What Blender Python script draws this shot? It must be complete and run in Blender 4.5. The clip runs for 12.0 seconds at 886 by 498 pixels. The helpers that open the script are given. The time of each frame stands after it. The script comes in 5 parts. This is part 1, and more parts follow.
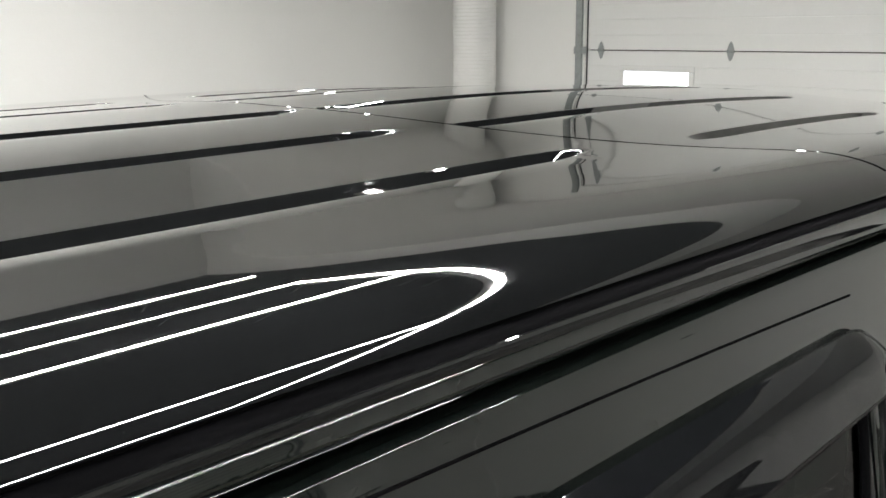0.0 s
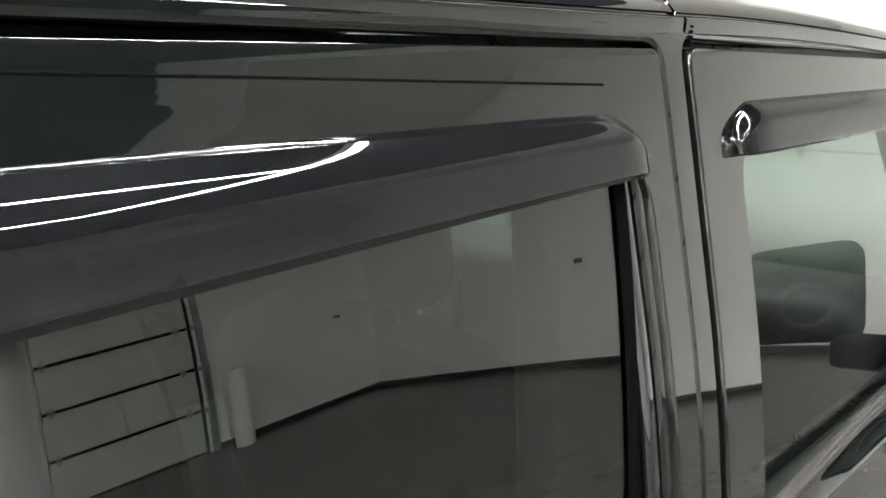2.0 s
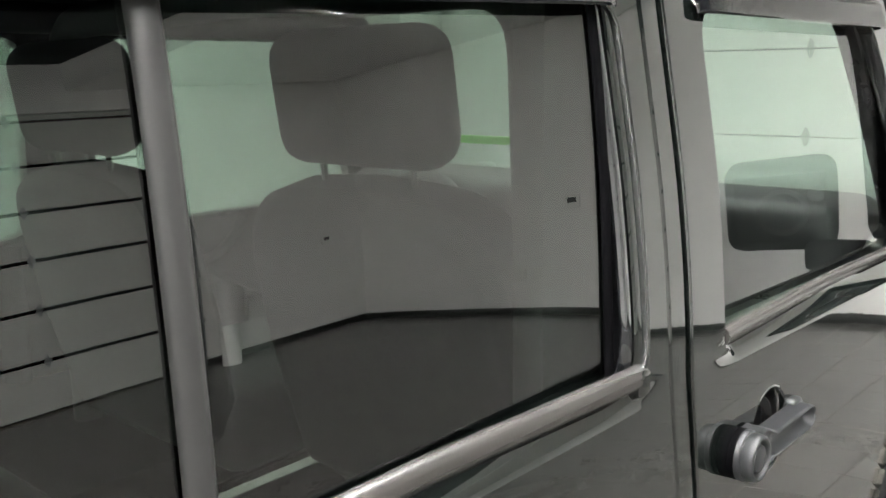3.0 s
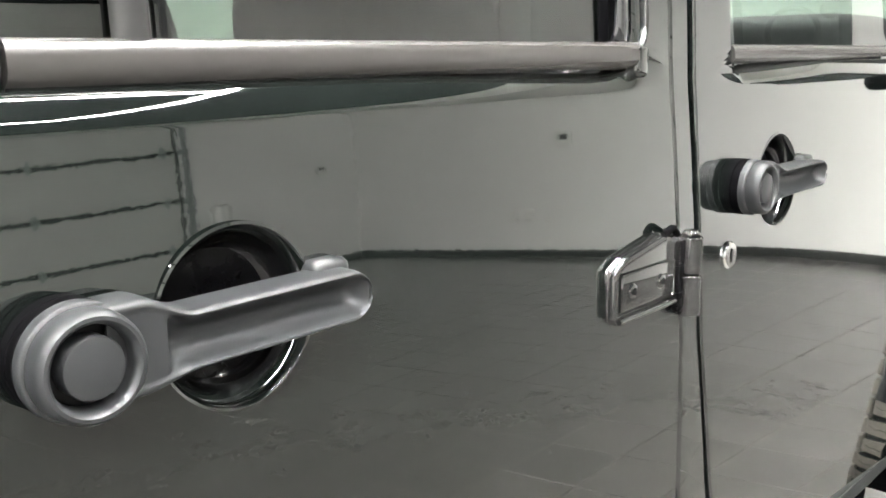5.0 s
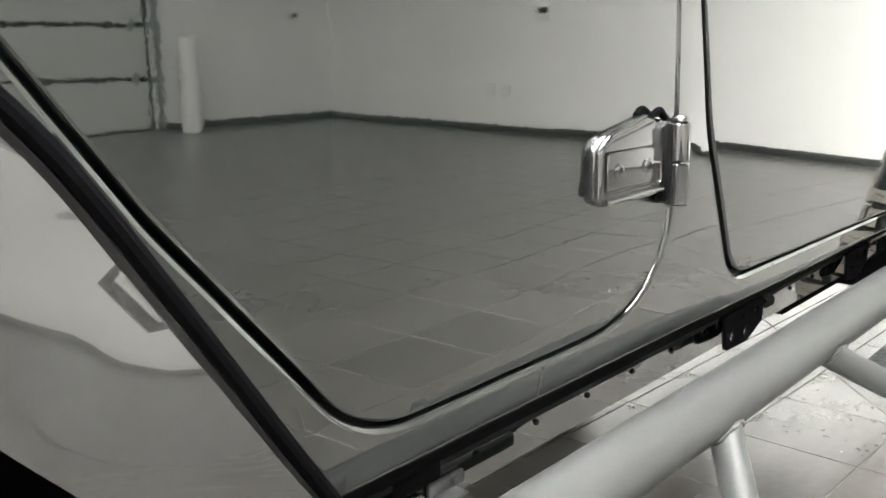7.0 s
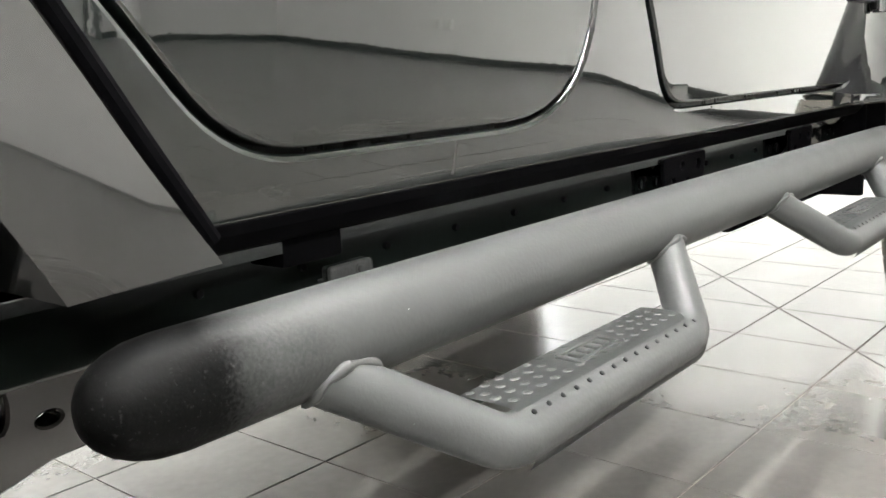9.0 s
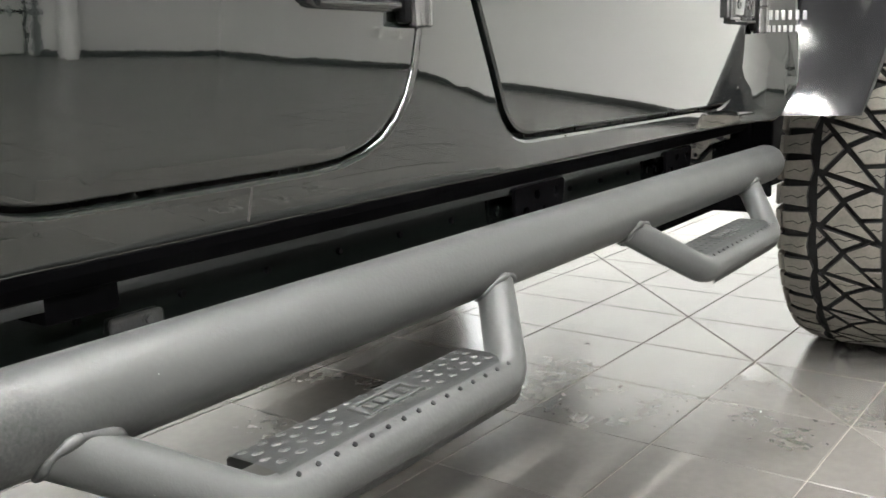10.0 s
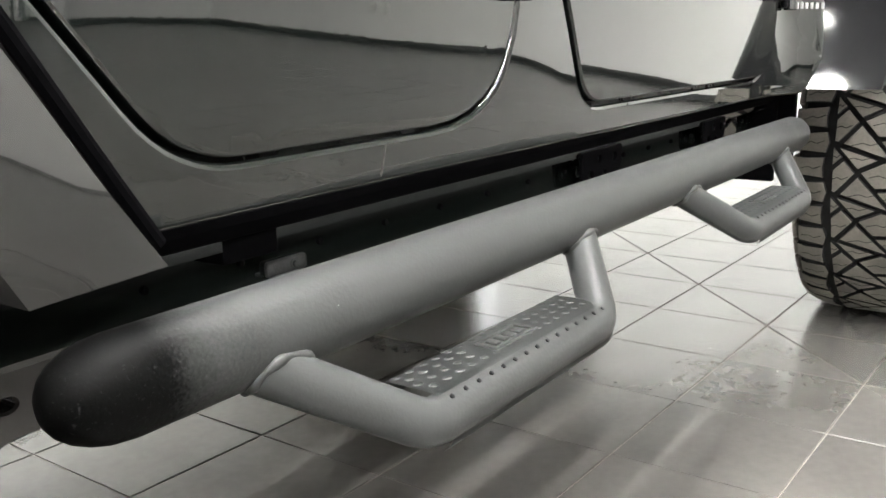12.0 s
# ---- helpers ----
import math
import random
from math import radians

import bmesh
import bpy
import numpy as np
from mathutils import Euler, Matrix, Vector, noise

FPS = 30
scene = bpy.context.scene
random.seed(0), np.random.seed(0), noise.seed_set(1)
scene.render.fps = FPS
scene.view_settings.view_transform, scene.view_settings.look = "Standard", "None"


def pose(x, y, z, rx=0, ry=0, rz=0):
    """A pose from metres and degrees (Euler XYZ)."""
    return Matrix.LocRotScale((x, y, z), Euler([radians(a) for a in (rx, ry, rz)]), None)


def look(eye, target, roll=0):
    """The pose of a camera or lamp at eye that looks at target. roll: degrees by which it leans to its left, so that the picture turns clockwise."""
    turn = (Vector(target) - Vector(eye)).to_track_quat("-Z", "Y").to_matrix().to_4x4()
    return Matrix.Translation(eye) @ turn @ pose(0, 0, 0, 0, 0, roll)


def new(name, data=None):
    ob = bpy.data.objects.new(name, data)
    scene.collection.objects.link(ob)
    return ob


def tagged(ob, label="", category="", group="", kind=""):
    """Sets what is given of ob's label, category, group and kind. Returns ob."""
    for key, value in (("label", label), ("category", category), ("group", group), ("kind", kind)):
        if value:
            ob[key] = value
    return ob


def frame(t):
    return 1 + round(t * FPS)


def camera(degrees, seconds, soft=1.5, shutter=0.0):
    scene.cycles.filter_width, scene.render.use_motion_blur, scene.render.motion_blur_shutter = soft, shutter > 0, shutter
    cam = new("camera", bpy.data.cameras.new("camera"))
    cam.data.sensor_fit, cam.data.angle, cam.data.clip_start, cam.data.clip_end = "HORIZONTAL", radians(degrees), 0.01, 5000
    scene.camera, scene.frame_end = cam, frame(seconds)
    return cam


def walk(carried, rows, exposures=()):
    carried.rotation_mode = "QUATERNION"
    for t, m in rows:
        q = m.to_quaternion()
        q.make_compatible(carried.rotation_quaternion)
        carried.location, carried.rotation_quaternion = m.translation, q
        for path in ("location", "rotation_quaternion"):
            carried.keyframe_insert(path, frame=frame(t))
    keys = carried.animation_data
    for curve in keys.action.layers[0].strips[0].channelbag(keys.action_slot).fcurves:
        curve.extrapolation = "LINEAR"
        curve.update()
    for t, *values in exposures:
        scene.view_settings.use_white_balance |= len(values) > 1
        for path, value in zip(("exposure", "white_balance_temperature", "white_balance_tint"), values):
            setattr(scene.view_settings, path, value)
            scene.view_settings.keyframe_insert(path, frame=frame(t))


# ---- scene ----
cam = camera(51.27, 12.0, soft=1.6)
PATH = [
    (0, look((-0.8175, -0.1855, 2.0629), (-0.1212, 0.4926, 1.8291), -0.66)),
    (0.5, look((-0.7377, -0.1963, 2.0440), (-0.0348, 0.4742, 1.8080), -0.29)),
    (0.8, look((-0.7249, -0.2132, 2.0338), (-0.0150, 0.4509, 1.8006), -0.44)),
    (1, look((-0.7257, -0.2326, 2.0262), (-0.0099, 0.4251, 1.7934), 0.08)),
    (1.5, look((-0.7193, -0.2760, 1.9808), (0.0091, 0.3678, 1.7474), -0.11)),
    (2, look((-0.7673, -0.3317, 1.8812), (-0.0287, 0.3116, 1.6793), -0.41)),
    (2.5, look((-0.9009, -0.4535, 1.7774), (-0.1756, 0.2135, 1.6072), -1.77)),
    (2.7, look((-0.9230, -0.4666, 1.7558), (-0.1914, 0.1919, 1.5794), -1.13)),
    (4.4, look((-0.9203, -0.5001, 1.5078), (-0.1962, 0.1597, 1.3069), -0.17)),
    (5, look((-0.8951, -0.4833, 1.4009), (-0.1730, 0.1777, 1.1968), -0.62)),
    (5.5, look((-0.8812, -0.4783, 1.2919), (-0.1607, 0.1875, 1.0980), -1.33)),
    (6, look((-0.8806, -0.4730, 1.1664), (-0.1550, 0.1897, 0.9810), -1.58)),
    (6.5, look((-0.8724, -0.4657, 1.0815), (-0.1474, 0.1872, 0.8623), -1.26)),
    (7, look((-0.8813, -0.4756, 0.9638), (-0.1494, 0.1712, 0.7494), -0.96)),
    (8.8, look((-0.8340, -0.4640, 0.7386), (-0.0667, 0.1521, 0.5604), -2.60)),
    (9, look((-0.8200, -0.4723, 0.7247), (-0.0527, 0.1406, 0.5361), -2.46)),
    (9.5, look((-0.7683, -0.5160, 0.7339), (-0.0032, 0.0974, 0.5381), -2.70)),
    (10, look((-0.7224, -0.5683, 0.7609), (0.0713, 0.0076, 0.5648), -2.02)),
    (10.5, look((-0.7030, -0.5848, 0.7773), (0.0998, -0.0219, 0.5806), -1.54)),
    (11, look((-0.7258, -0.5634, 0.7783), (0.0844, -0.0107, 0.5831), -0.95)),
    (11.5, look((-0.7953, -0.5390, 0.7749), (0.0106, 0.0162, 0.5692), -0.88)),
    (12, look((-0.8624, -0.5170, 0.7612), (-0.0612, 0.0380, 0.5375), -1.37)),
]
walk(cam, PATH, exposures=[(0, 1.2), (0.8, 1.25), (1.5, 1.72), (2.0, 2.36), (2.7, 2.7), (4.4, 2.91), (5.5, 3.60), (6.5, 3.7), (7.2, 3.55), (9.0, 3.42), (9.6, 3.33), (10.0, 3.2), (10.5, 2.95), (12.0, 3.1)])

# ---- light ----
world = bpy.data.worlds.new("world")
scene.world = world
world.use_nodes = True
world.node_tree.nodes["Background"].inputs["Color"].default_value = (0.6, 0.65, 0.7, 1)
world.node_tree.nodes["Background"].inputs["Strength"].default_value = 0.3
LED_POWER = 70.0
CEILING_Z = 3.8
ROOM = (-5.2, 5.7, -6.645, 6.0)  # x back, x front, y right wall, y left wall


# ---- materials ----
def material(name, base, rough=0.5, metal=0.0, coat=0.0, spread=0.0, scale=8.0, fine=120.0, bump=0.0, rough_spread=0.0, ior=1.5, level=0.5, specks=None, end_dark=None, dark=None, tint=None, bump_scale=None, random_tone=0.0, world_space=False):
    m = bpy.data.materials.new(name)
    m.use_nodes = True
    nt = m.node_tree
    b = nt.nodes["Principled BSDF"]
    b.inputs["Metallic"].default_value = metal
    b.inputs["IOR"].default_value = ior
    b.inputs["Coat Weight"].default_value = coat
    b.inputs["Coat Roughness"].default_value = 0.02
    b.inputs["Coat IOR"].default_value = 1.62
    b.inputs["Specular IOR Level"].default_value = level
    base = (*base, 1) if len(base) == 3 else base
    b.inputs["Base Color"].default_value = base
    b.inputs["Roughness"].default_value = rough
    co = nt.nodes.new("ShaderNodeNewGeometry" if world_space else "ShaderNodeTexCoord")
    where = co.outputs["Position" if world_space else "Object"]
    n1 = nt.nodes.new("ShaderNodeTexNoise")
    n1.inputs["Scale"].default_value, n1.inputs["Detail"].default_value = scale, 6
    n2 = nt.nodes.new("ShaderNodeTexNoise")
    n2.inputs["Scale"].default_value, n2.inputs["Detail"].default_value = fine, 3
    nt.links.new(where, n1.inputs["Vector"])
    nt.links.new(where, n2.inputs["Vector"])
    add = nt.nodes.new("ShaderNodeMix")
    add.data_type = "FLOAT"
    add.inputs[0].default_value = 0.35
    nt.links.new(n1.outputs["Fac"], add.inputs[2])
    nt.links.new(n2.outputs["Fac"], add.inputs[3])
    fac = add.outputs[0]
    if spread:
        mix = nt.nodes.new("ShaderNodeMix")
        mix.data_type = "RGBA"
        lo = dark or tuple(c * (1 - spread) for c in base[:3])
        hi = tint or tuple(min(1, c * (1 + spread)) for c in base[:3])
        ramp = nt.nodes.new("ShaderNodeMapRange")
        ramp.inputs[1].default_value, ramp.inputs[2].default_value = 0.22, 0.78
        nt.links.new(fac, ramp.inputs[0])
        nt.links.new(ramp.outputs[0], mix.inputs[0])
        mix.inputs[6].default_value, mix.inputs[7].default_value = (*lo, 1), (*hi, 1)
        out = mix.outputs[2]
        if random_tone:
            info = nt.nodes.new("ShaderNodeObjectInfo")
            r = nt.nodes.new("ShaderNodeMapRange")
            r.inputs[3].default_value, r.inputs[4].default_value = 1 - random_tone, 1 + random_tone
            nt.links.new(info.outputs["Random"], r.inputs[0])
            hs = nt.nodes.new("ShaderNodeHueSaturation")
            nt.links.new(r.outputs[0], hs.inputs["Value"])
            nt.links.new(out, hs.inputs["Color"])
            out = hs.outputs[0]
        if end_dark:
            # darkens towards one end, with a ragged border
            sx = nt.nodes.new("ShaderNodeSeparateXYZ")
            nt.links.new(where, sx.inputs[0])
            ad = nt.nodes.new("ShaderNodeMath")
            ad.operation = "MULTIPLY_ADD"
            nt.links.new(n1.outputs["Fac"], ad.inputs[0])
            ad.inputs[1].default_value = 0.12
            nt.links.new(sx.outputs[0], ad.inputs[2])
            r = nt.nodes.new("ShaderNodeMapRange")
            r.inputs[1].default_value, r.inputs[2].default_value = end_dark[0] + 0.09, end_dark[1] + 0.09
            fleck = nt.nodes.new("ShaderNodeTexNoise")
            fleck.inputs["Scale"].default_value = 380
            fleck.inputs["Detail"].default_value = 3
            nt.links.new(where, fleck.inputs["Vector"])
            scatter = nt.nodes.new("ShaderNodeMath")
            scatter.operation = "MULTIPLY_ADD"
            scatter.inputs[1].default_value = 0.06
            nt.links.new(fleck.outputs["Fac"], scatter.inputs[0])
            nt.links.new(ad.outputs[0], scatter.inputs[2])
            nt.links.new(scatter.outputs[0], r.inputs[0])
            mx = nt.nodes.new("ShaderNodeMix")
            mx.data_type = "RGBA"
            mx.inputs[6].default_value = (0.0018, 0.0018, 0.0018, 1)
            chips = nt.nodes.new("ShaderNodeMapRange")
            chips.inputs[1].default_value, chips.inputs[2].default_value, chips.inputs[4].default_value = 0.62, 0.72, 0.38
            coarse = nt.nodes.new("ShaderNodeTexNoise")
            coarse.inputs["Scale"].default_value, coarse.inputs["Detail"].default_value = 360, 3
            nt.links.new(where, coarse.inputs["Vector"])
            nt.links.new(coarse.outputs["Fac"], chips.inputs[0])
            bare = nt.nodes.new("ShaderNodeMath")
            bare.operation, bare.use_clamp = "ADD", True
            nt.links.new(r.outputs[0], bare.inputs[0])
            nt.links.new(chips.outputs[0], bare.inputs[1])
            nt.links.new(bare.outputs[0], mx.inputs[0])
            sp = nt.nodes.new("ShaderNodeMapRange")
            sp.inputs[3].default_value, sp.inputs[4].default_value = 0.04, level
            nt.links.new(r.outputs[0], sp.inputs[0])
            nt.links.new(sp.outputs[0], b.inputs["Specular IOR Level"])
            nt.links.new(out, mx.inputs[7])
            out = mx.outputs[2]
        if specks:
            vo = nt.nodes.new("ShaderNodeTexVoronoi")
            vo.inputs["Scale"].default_value = specks
            mp = nt.nodes.new("ShaderNodeMapping")
            mp.inputs["Scale"].default_value = (0.45, 1, 1)
            nt.links.new(where, mp.inputs[0])
            nt.links.new(mp.outputs[0], vo.inputs["Vector"])
            lt = nt.nodes.new("ShaderNodeMath")
            lt.operation = "LESS_THAN"
            lt.inputs[1].default_value = 0.024
            nt.links.new(vo.outputs["Distance"], lt.inputs[0])
            sc = nt.nodes.new("ShaderNodeSeparateColor")
            nt.links.new(vo.outputs["Color"], sc.inputs[0])
            gt = nt.nodes.new("ShaderNodeMath")
            gt.operation = "GREATER_THAN"
            gt.inputs[1].default_value = 0.7
            nt.links.new(sc.outputs[0], gt.inputs[0])
            mu = nt.nodes.new("ShaderNodeMath")
            mu.operation = "MULTIPLY"
            nt.links.new(lt.outputs[0], mu.inputs[0])
            nt.links.new(gt.outputs[0], mu.inputs[1])
            mx = nt.nodes.new("ShaderNodeMix")
            mx.data_type = "RGBA"
            mx.inputs[7].default_value = (0.42, 0.42, 0.41, 1)
            nt.links.new(mu.outputs[0], mx.inputs[0])
            nt.links.new(out, mx.inputs[6])
            out = mx.outputs[2]
        nt.links.new(out, b.inputs["Base Color"])
    if rough_spread:
        r = nt.nodes.new("ShaderNodeMapRange")
        r.inputs[1].default_value, r.inputs[2].default_value = 0.15, 0.85
        r.inputs[3].default_value, r.inputs[4].default_value = max(0.0, rough - rough_spread), rough + rough_spread
        nt.links.new(fac, r.inputs[0])
        nt.links.new(r.outputs[0], b.inputs["Roughness"])
    if bump:
        bp = nt.nodes.new("ShaderNodeBump")
        bp.inputs["Strength"].default_value, bp.inputs["Distance"].default_value = 1.0, bump
        n3 = n2
        if bump_scale:
            n3 = nt.nodes.new("ShaderNodeTexNoise")
            n3.inputs["Scale"].default_value = bump_scale
            nt.links.new(where, n3.inputs["Vector"])
        nt.links.new(n3.outputs["Fac"], bp.inputs["Height"])
        nt.links.new(bp.outputs[0], b.inputs["Normal"])
        if coat:
            nt.links.new(bp.outputs[0], b.inputs["Coat Normal"])
    return m


def glass(name, colour, f0=0.085):
    m = bpy.data.materials.new(name)
    m.use_nodes = True
    nt = m.node_tree
    nt.nodes.remove(nt.nodes["Principled BSDF"])
    tr = nt.nodes.new("ShaderNodeBsdfTransparent")
    tr.inputs[0].default_value = (*colour, 1)
    gl = nt.nodes.new("ShaderNodeBsdfGlossy")
    gl.inputs["Roughness"].default_value = 0.0
    lw = nt.nodes.new("ShaderNodeLayerWeight")
    lw.inputs[0].default_value = 0.5
    pw = nt.nodes.new("ShaderNodeMath")
    pw.operation = "POWER"
    pw.inputs[1].default_value = 4.2
    nt.links.new(lw.outputs["Facing"], pw.inputs[0])
    mr = nt.nodes.new("ShaderNodeMapRange")
    mr.inputs[3].default_value, mr.inputs[4].default_value = f0, 1.0
    nt.links.new(pw.outputs[0], mr.inputs[0])
    mix = nt.nodes.new("ShaderNodeMixShader")
    nt.links.new(mr.outputs[0], mix.inputs[0])
    nt.links.new(tr.outputs[0], mix.inputs[1])
    nt.links.new(gl.outputs[0], mix.inputs[2])
    nt.links.new(mix.outputs[0], nt.nodes["Material Output"].inputs[0])
    return m


def glow(name, colour, strength):
    m = bpy.data.materials.new(name)
    m.use_nodes = True
    nt = m.node_tree
    nt.nodes.remove(nt.nodes["Principled BSDF"])
    em = nt.nodes.new("ShaderNodeEmission")
    em.inputs[0].default_value, em.inputs[1].default_value = (*colour, 1), strength
    nt.links.new(em.outputs[0], nt.nodes["Material Output"].inputs[0])
    return m


PAINT = material("black_paint", (0.0030, 0.0040, 0.0036), 0.03, coat=1.0, level=0.35, spread=0.3, scale=3, bump=0.000011, bump_scale=130)
ROOFPAINT = material("black_roof_paint", (0.004, 0.0043, 0.0045), 0.03, coat=1.0, level=0.35, spread=0.3, scale=3, bump=0.000004, bump_scale=200)
VISOR = material("smoked_acrylic", (0.0072, 0.0078, 0.0088), 0.03, coat=1.0, spread=0.3, scale=5)
POWDER = material("grey_powder_coat", (0.033, 0.0342, 0.0338), 0.45, spread=0.2, scale=6, fine=260, bump=0.00018, rough_spread=0.1, ior=1.45, level=0.25, specks=85)
POWDER_END = material("grey_powder_coat_dark_end", (0.033, 0.0342, 0.0338), 0.45, spread=0.2, scale=14, fine=260, bump=0.00018, rough_spread=0.1, ior=1.45, level=0.25, specks=85, end_dark=(-0.535, -0.445))
SILVER = material("painted_grey_metal", (0.020, 0.021, 0.0225), 0.42, level=0.32, metal=0.15, spread=0.12, scale=20, fine=900, bump=0.00005, rough_spread=0.06)
CHALK = material("chalky_overspray", (0.024, 0.025, 0.025), 0.7, spread=0.6, scale=60, fine=300, bump=0.0006)
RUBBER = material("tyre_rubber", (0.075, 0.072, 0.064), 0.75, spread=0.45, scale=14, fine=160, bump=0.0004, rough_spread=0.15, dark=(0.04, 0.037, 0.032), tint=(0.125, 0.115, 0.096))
# clean rubber without the dust, its colour lowered further for the grooves' shade
GROOVE = material("tyre_rubber_shade_dark", (0.007, 0.007, 0.007), 0.85, spread=0.4, scale=20, bump=0.0004, level=0.2)
PLASTIC = material("black_plastic", (0.015, 0.015, 0.016), 0.38, spread=0.3, scale=30, fine=500, bump=0.0002, rough_spread=0.1)
POST = material("satin_dark_grey_post", (0.016, 0.016, 0.016), 0.32, spread=0.15, scale=12, fine=300, level=0.4)
SEAL = material("grey_brown_rubber_seal", (0.030, 0.028, 0.027), 0.27, spread=0.08, scale=5, fine=300)
UNDER = material("underbody_black", (0.0022, 0.0022, 0.0026), 0.30, level=0.12, spread=0.5, scale=9, fine=90, bump=0.0006, rough_spread=0.15)
CHROME = material("bright_steel", (0.55, 0.55, 0.54), 0.16, metal=1.0, spread=0.15, scale=30, rough_spread=0.06)
HINGE = material("hinge_black_gloss", (0.008, 0.008, 0.008), 0.1, coat=1.0, spread=0.3, scale=20, level=0.3)
BOWL = material("recess_black", (0.004, 0.004, 0.0045), 0.12, level=0.22, spread=0.3, scale=20)
CLOTH = material("seat_cloth", (0.008, 0.008, 0.0085), 0.85, spread=0.35, scale=25, fine=400, bump=0.0006)
CABIN = material("cabin_plastic", (0.016, 0.016, 0.017), 0.6, spread=0.3, scale=15, bump=0.0003)
WALL = material("white_wall_paint", (0.80, 0.80, 0.78), 0.6, spread=0.025, scale=1.2, fine=60, bump=0.0004, bump_scale=90)
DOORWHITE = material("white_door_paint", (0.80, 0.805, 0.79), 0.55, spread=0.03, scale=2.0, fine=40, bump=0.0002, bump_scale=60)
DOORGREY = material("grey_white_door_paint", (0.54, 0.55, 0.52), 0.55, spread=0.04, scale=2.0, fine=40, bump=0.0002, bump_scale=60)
DUCT = material("white_duct_paint", (0.82, 0.82, 0.80), 0.4, spread=0.03, scale=3)
CEIL = material("dark_ceiling", (0.015, 0.0175, 0.024), 0.8, spread=0.4, scale=1.0, bump=0.002)
GALV = material("galvanised_steel", (0.33, 0.35, 0.35), 0.42, metal=0.8, spread=0.25, scale=25, rough_spread=0.1)
TILE = material("dark_porcelain_tile", (0.090, 0.086, 0.080), 0.23, level=0.95, spread=0.24, scale=4.5, fine=45, random_tone=0.10, rough_spread=0.05, world_space=True)
GROUT = material("pale_grout", (0.135, 0.122, 0.104), 0.85, spread=0.25, scale=12, fine=150, bump=0.0006)
BASE = material("dark_baseboard", (0.025, 0.025, 0.025), 0.3, spread=0.2, scale=4)
WHITEPLASTIC = material("white_plastic", (0.75, 0.75, 0.72), 0.35, spread=0.03, scale=20)
DARKGLASS = material("dark_display", (0.02, 0.02, 0.022), 0.15, spread=0.2, scale=20)
GREENTAPE = material("green_tape", (0.22, 0.75, 0.08), 0.5, spread=0.1, scale=20)
WHITEMARK = material("white_decal", (0.24, 0.24, 0.24), 0.4, spread=0.05, scale=40)
DUST = material("dusty_gloss_black", (0.010, 0.010, 0.0097), 0.16, spread=0.6, scale=9, fine=70, coat=0.75, level=0.3, rough_spread=0.08)
SATIN = material("satin_black_flare", (0.008, 0.008, 0.0085), 0.13, spread=0.3, scale=5, level=0.6, coat=0.5)
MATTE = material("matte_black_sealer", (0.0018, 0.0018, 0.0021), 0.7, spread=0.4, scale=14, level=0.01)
TINT_REAR = glass("privacy_glass", (0.21, 0.27, 0.235), 0.125)
TINT_FRONT = glass("green_glass", (0.50, 0.57, 0.53), 0.045)
MIRROR = material("mirror_glass", (0.10, 0.11, 0.11), 0.03, metal=1.0)
LED = glow("led_tube", (1.0, 0.985, 0.95), LED_POWER)
DAY = glow("daylight_pane", (0.93, 0.97, 1.0), 1.3)


# ---- mesh helpers ----
def finish(name, bm, mat, angle=32):
    me = bpy.data.meshes.new(name)
    bmesh.ops.recalc_face_normals(bm, faces=bm.faces[:])
    bm.to_mesh(me)
    bm.free()
    me.materials.append(mat)
    if angle:
        me.polygons.foreach_set("use_smooth", [True] * len(me.polygons))
        me.set_sharp_from_angle(angle=radians(angle))
    return me


def part(name, bm, mat, parent=None, label="", angle=32):
    ob = new(name, finish(name, bm, mat, angle))
    if parent is not None:
        ob.parent = parent
    if label:
        ob["label"] = label
    return ob


def thing(name, label, category, group="", at=(0, 0, 0)):
    ob = new(name)
    ob.location = at
    ob.empty_display_size = 0.1
    return tagged(ob, label, category, group)


def add_box(bm, x0, x1, y0, y1, z0, z1, bevel=0.0, seg=2, m=None):
    tmp = bmesh.new()
    bmesh.ops.create_cube(tmp, size=1.0)
    for v in tmp.verts:
        v.co = Vector(((x0 + x1) / 2 + v.co.x * (x1 - x0), (y0 + y1) / 2 + v.co.y * (y1 - y0), (z0 + z1) / 2 + v.co.z * (z1 - z0)))
    if bevel:
        bmesh.ops.bevel(tmp, geom=tmp.edges[:], offset=bevel, segments=seg, profile=0.5, affect="EDGES")
    merge(bm, tmp, m)


def merge(bm, tmp, m=None):
    if m is not None:
        bmesh.ops.transform(tmp, matrix=m, verts=tmp.verts[:])
    idx = {}
    for v in tmp.verts:
        idx[v] = bm.verts.new(v.co)
    for f in tmp.faces:
        try:
            bm.faces.new([idx[v] for v in f.verts])
        except ValueError:
            pass
    tmp.free()


def add_lathe(bm, profile, n=32, m=None, close=True):
    """Turns (radius, height) pairs round the z axis."""
    tmp = bmesh.new()
    rings = []
    for r, h in profile:
        rings.append([tmp.verts.new((r * math.cos(2 * math.pi * k / n), r * math.sin(2 * math.pi * k / n), h)) for k in range(n)])
    for a, b in zip(rings, rings[1:]):
        for k in range(n):
            tmp.faces.new((a[k], a[(k + 1) % n], b[(k + 1) % n], b[k]))
    if close:
        tmp.faces.new(rings[0][::-1])
        tmp.faces.new(rings[-1])
    merge(bm, tmp, m)


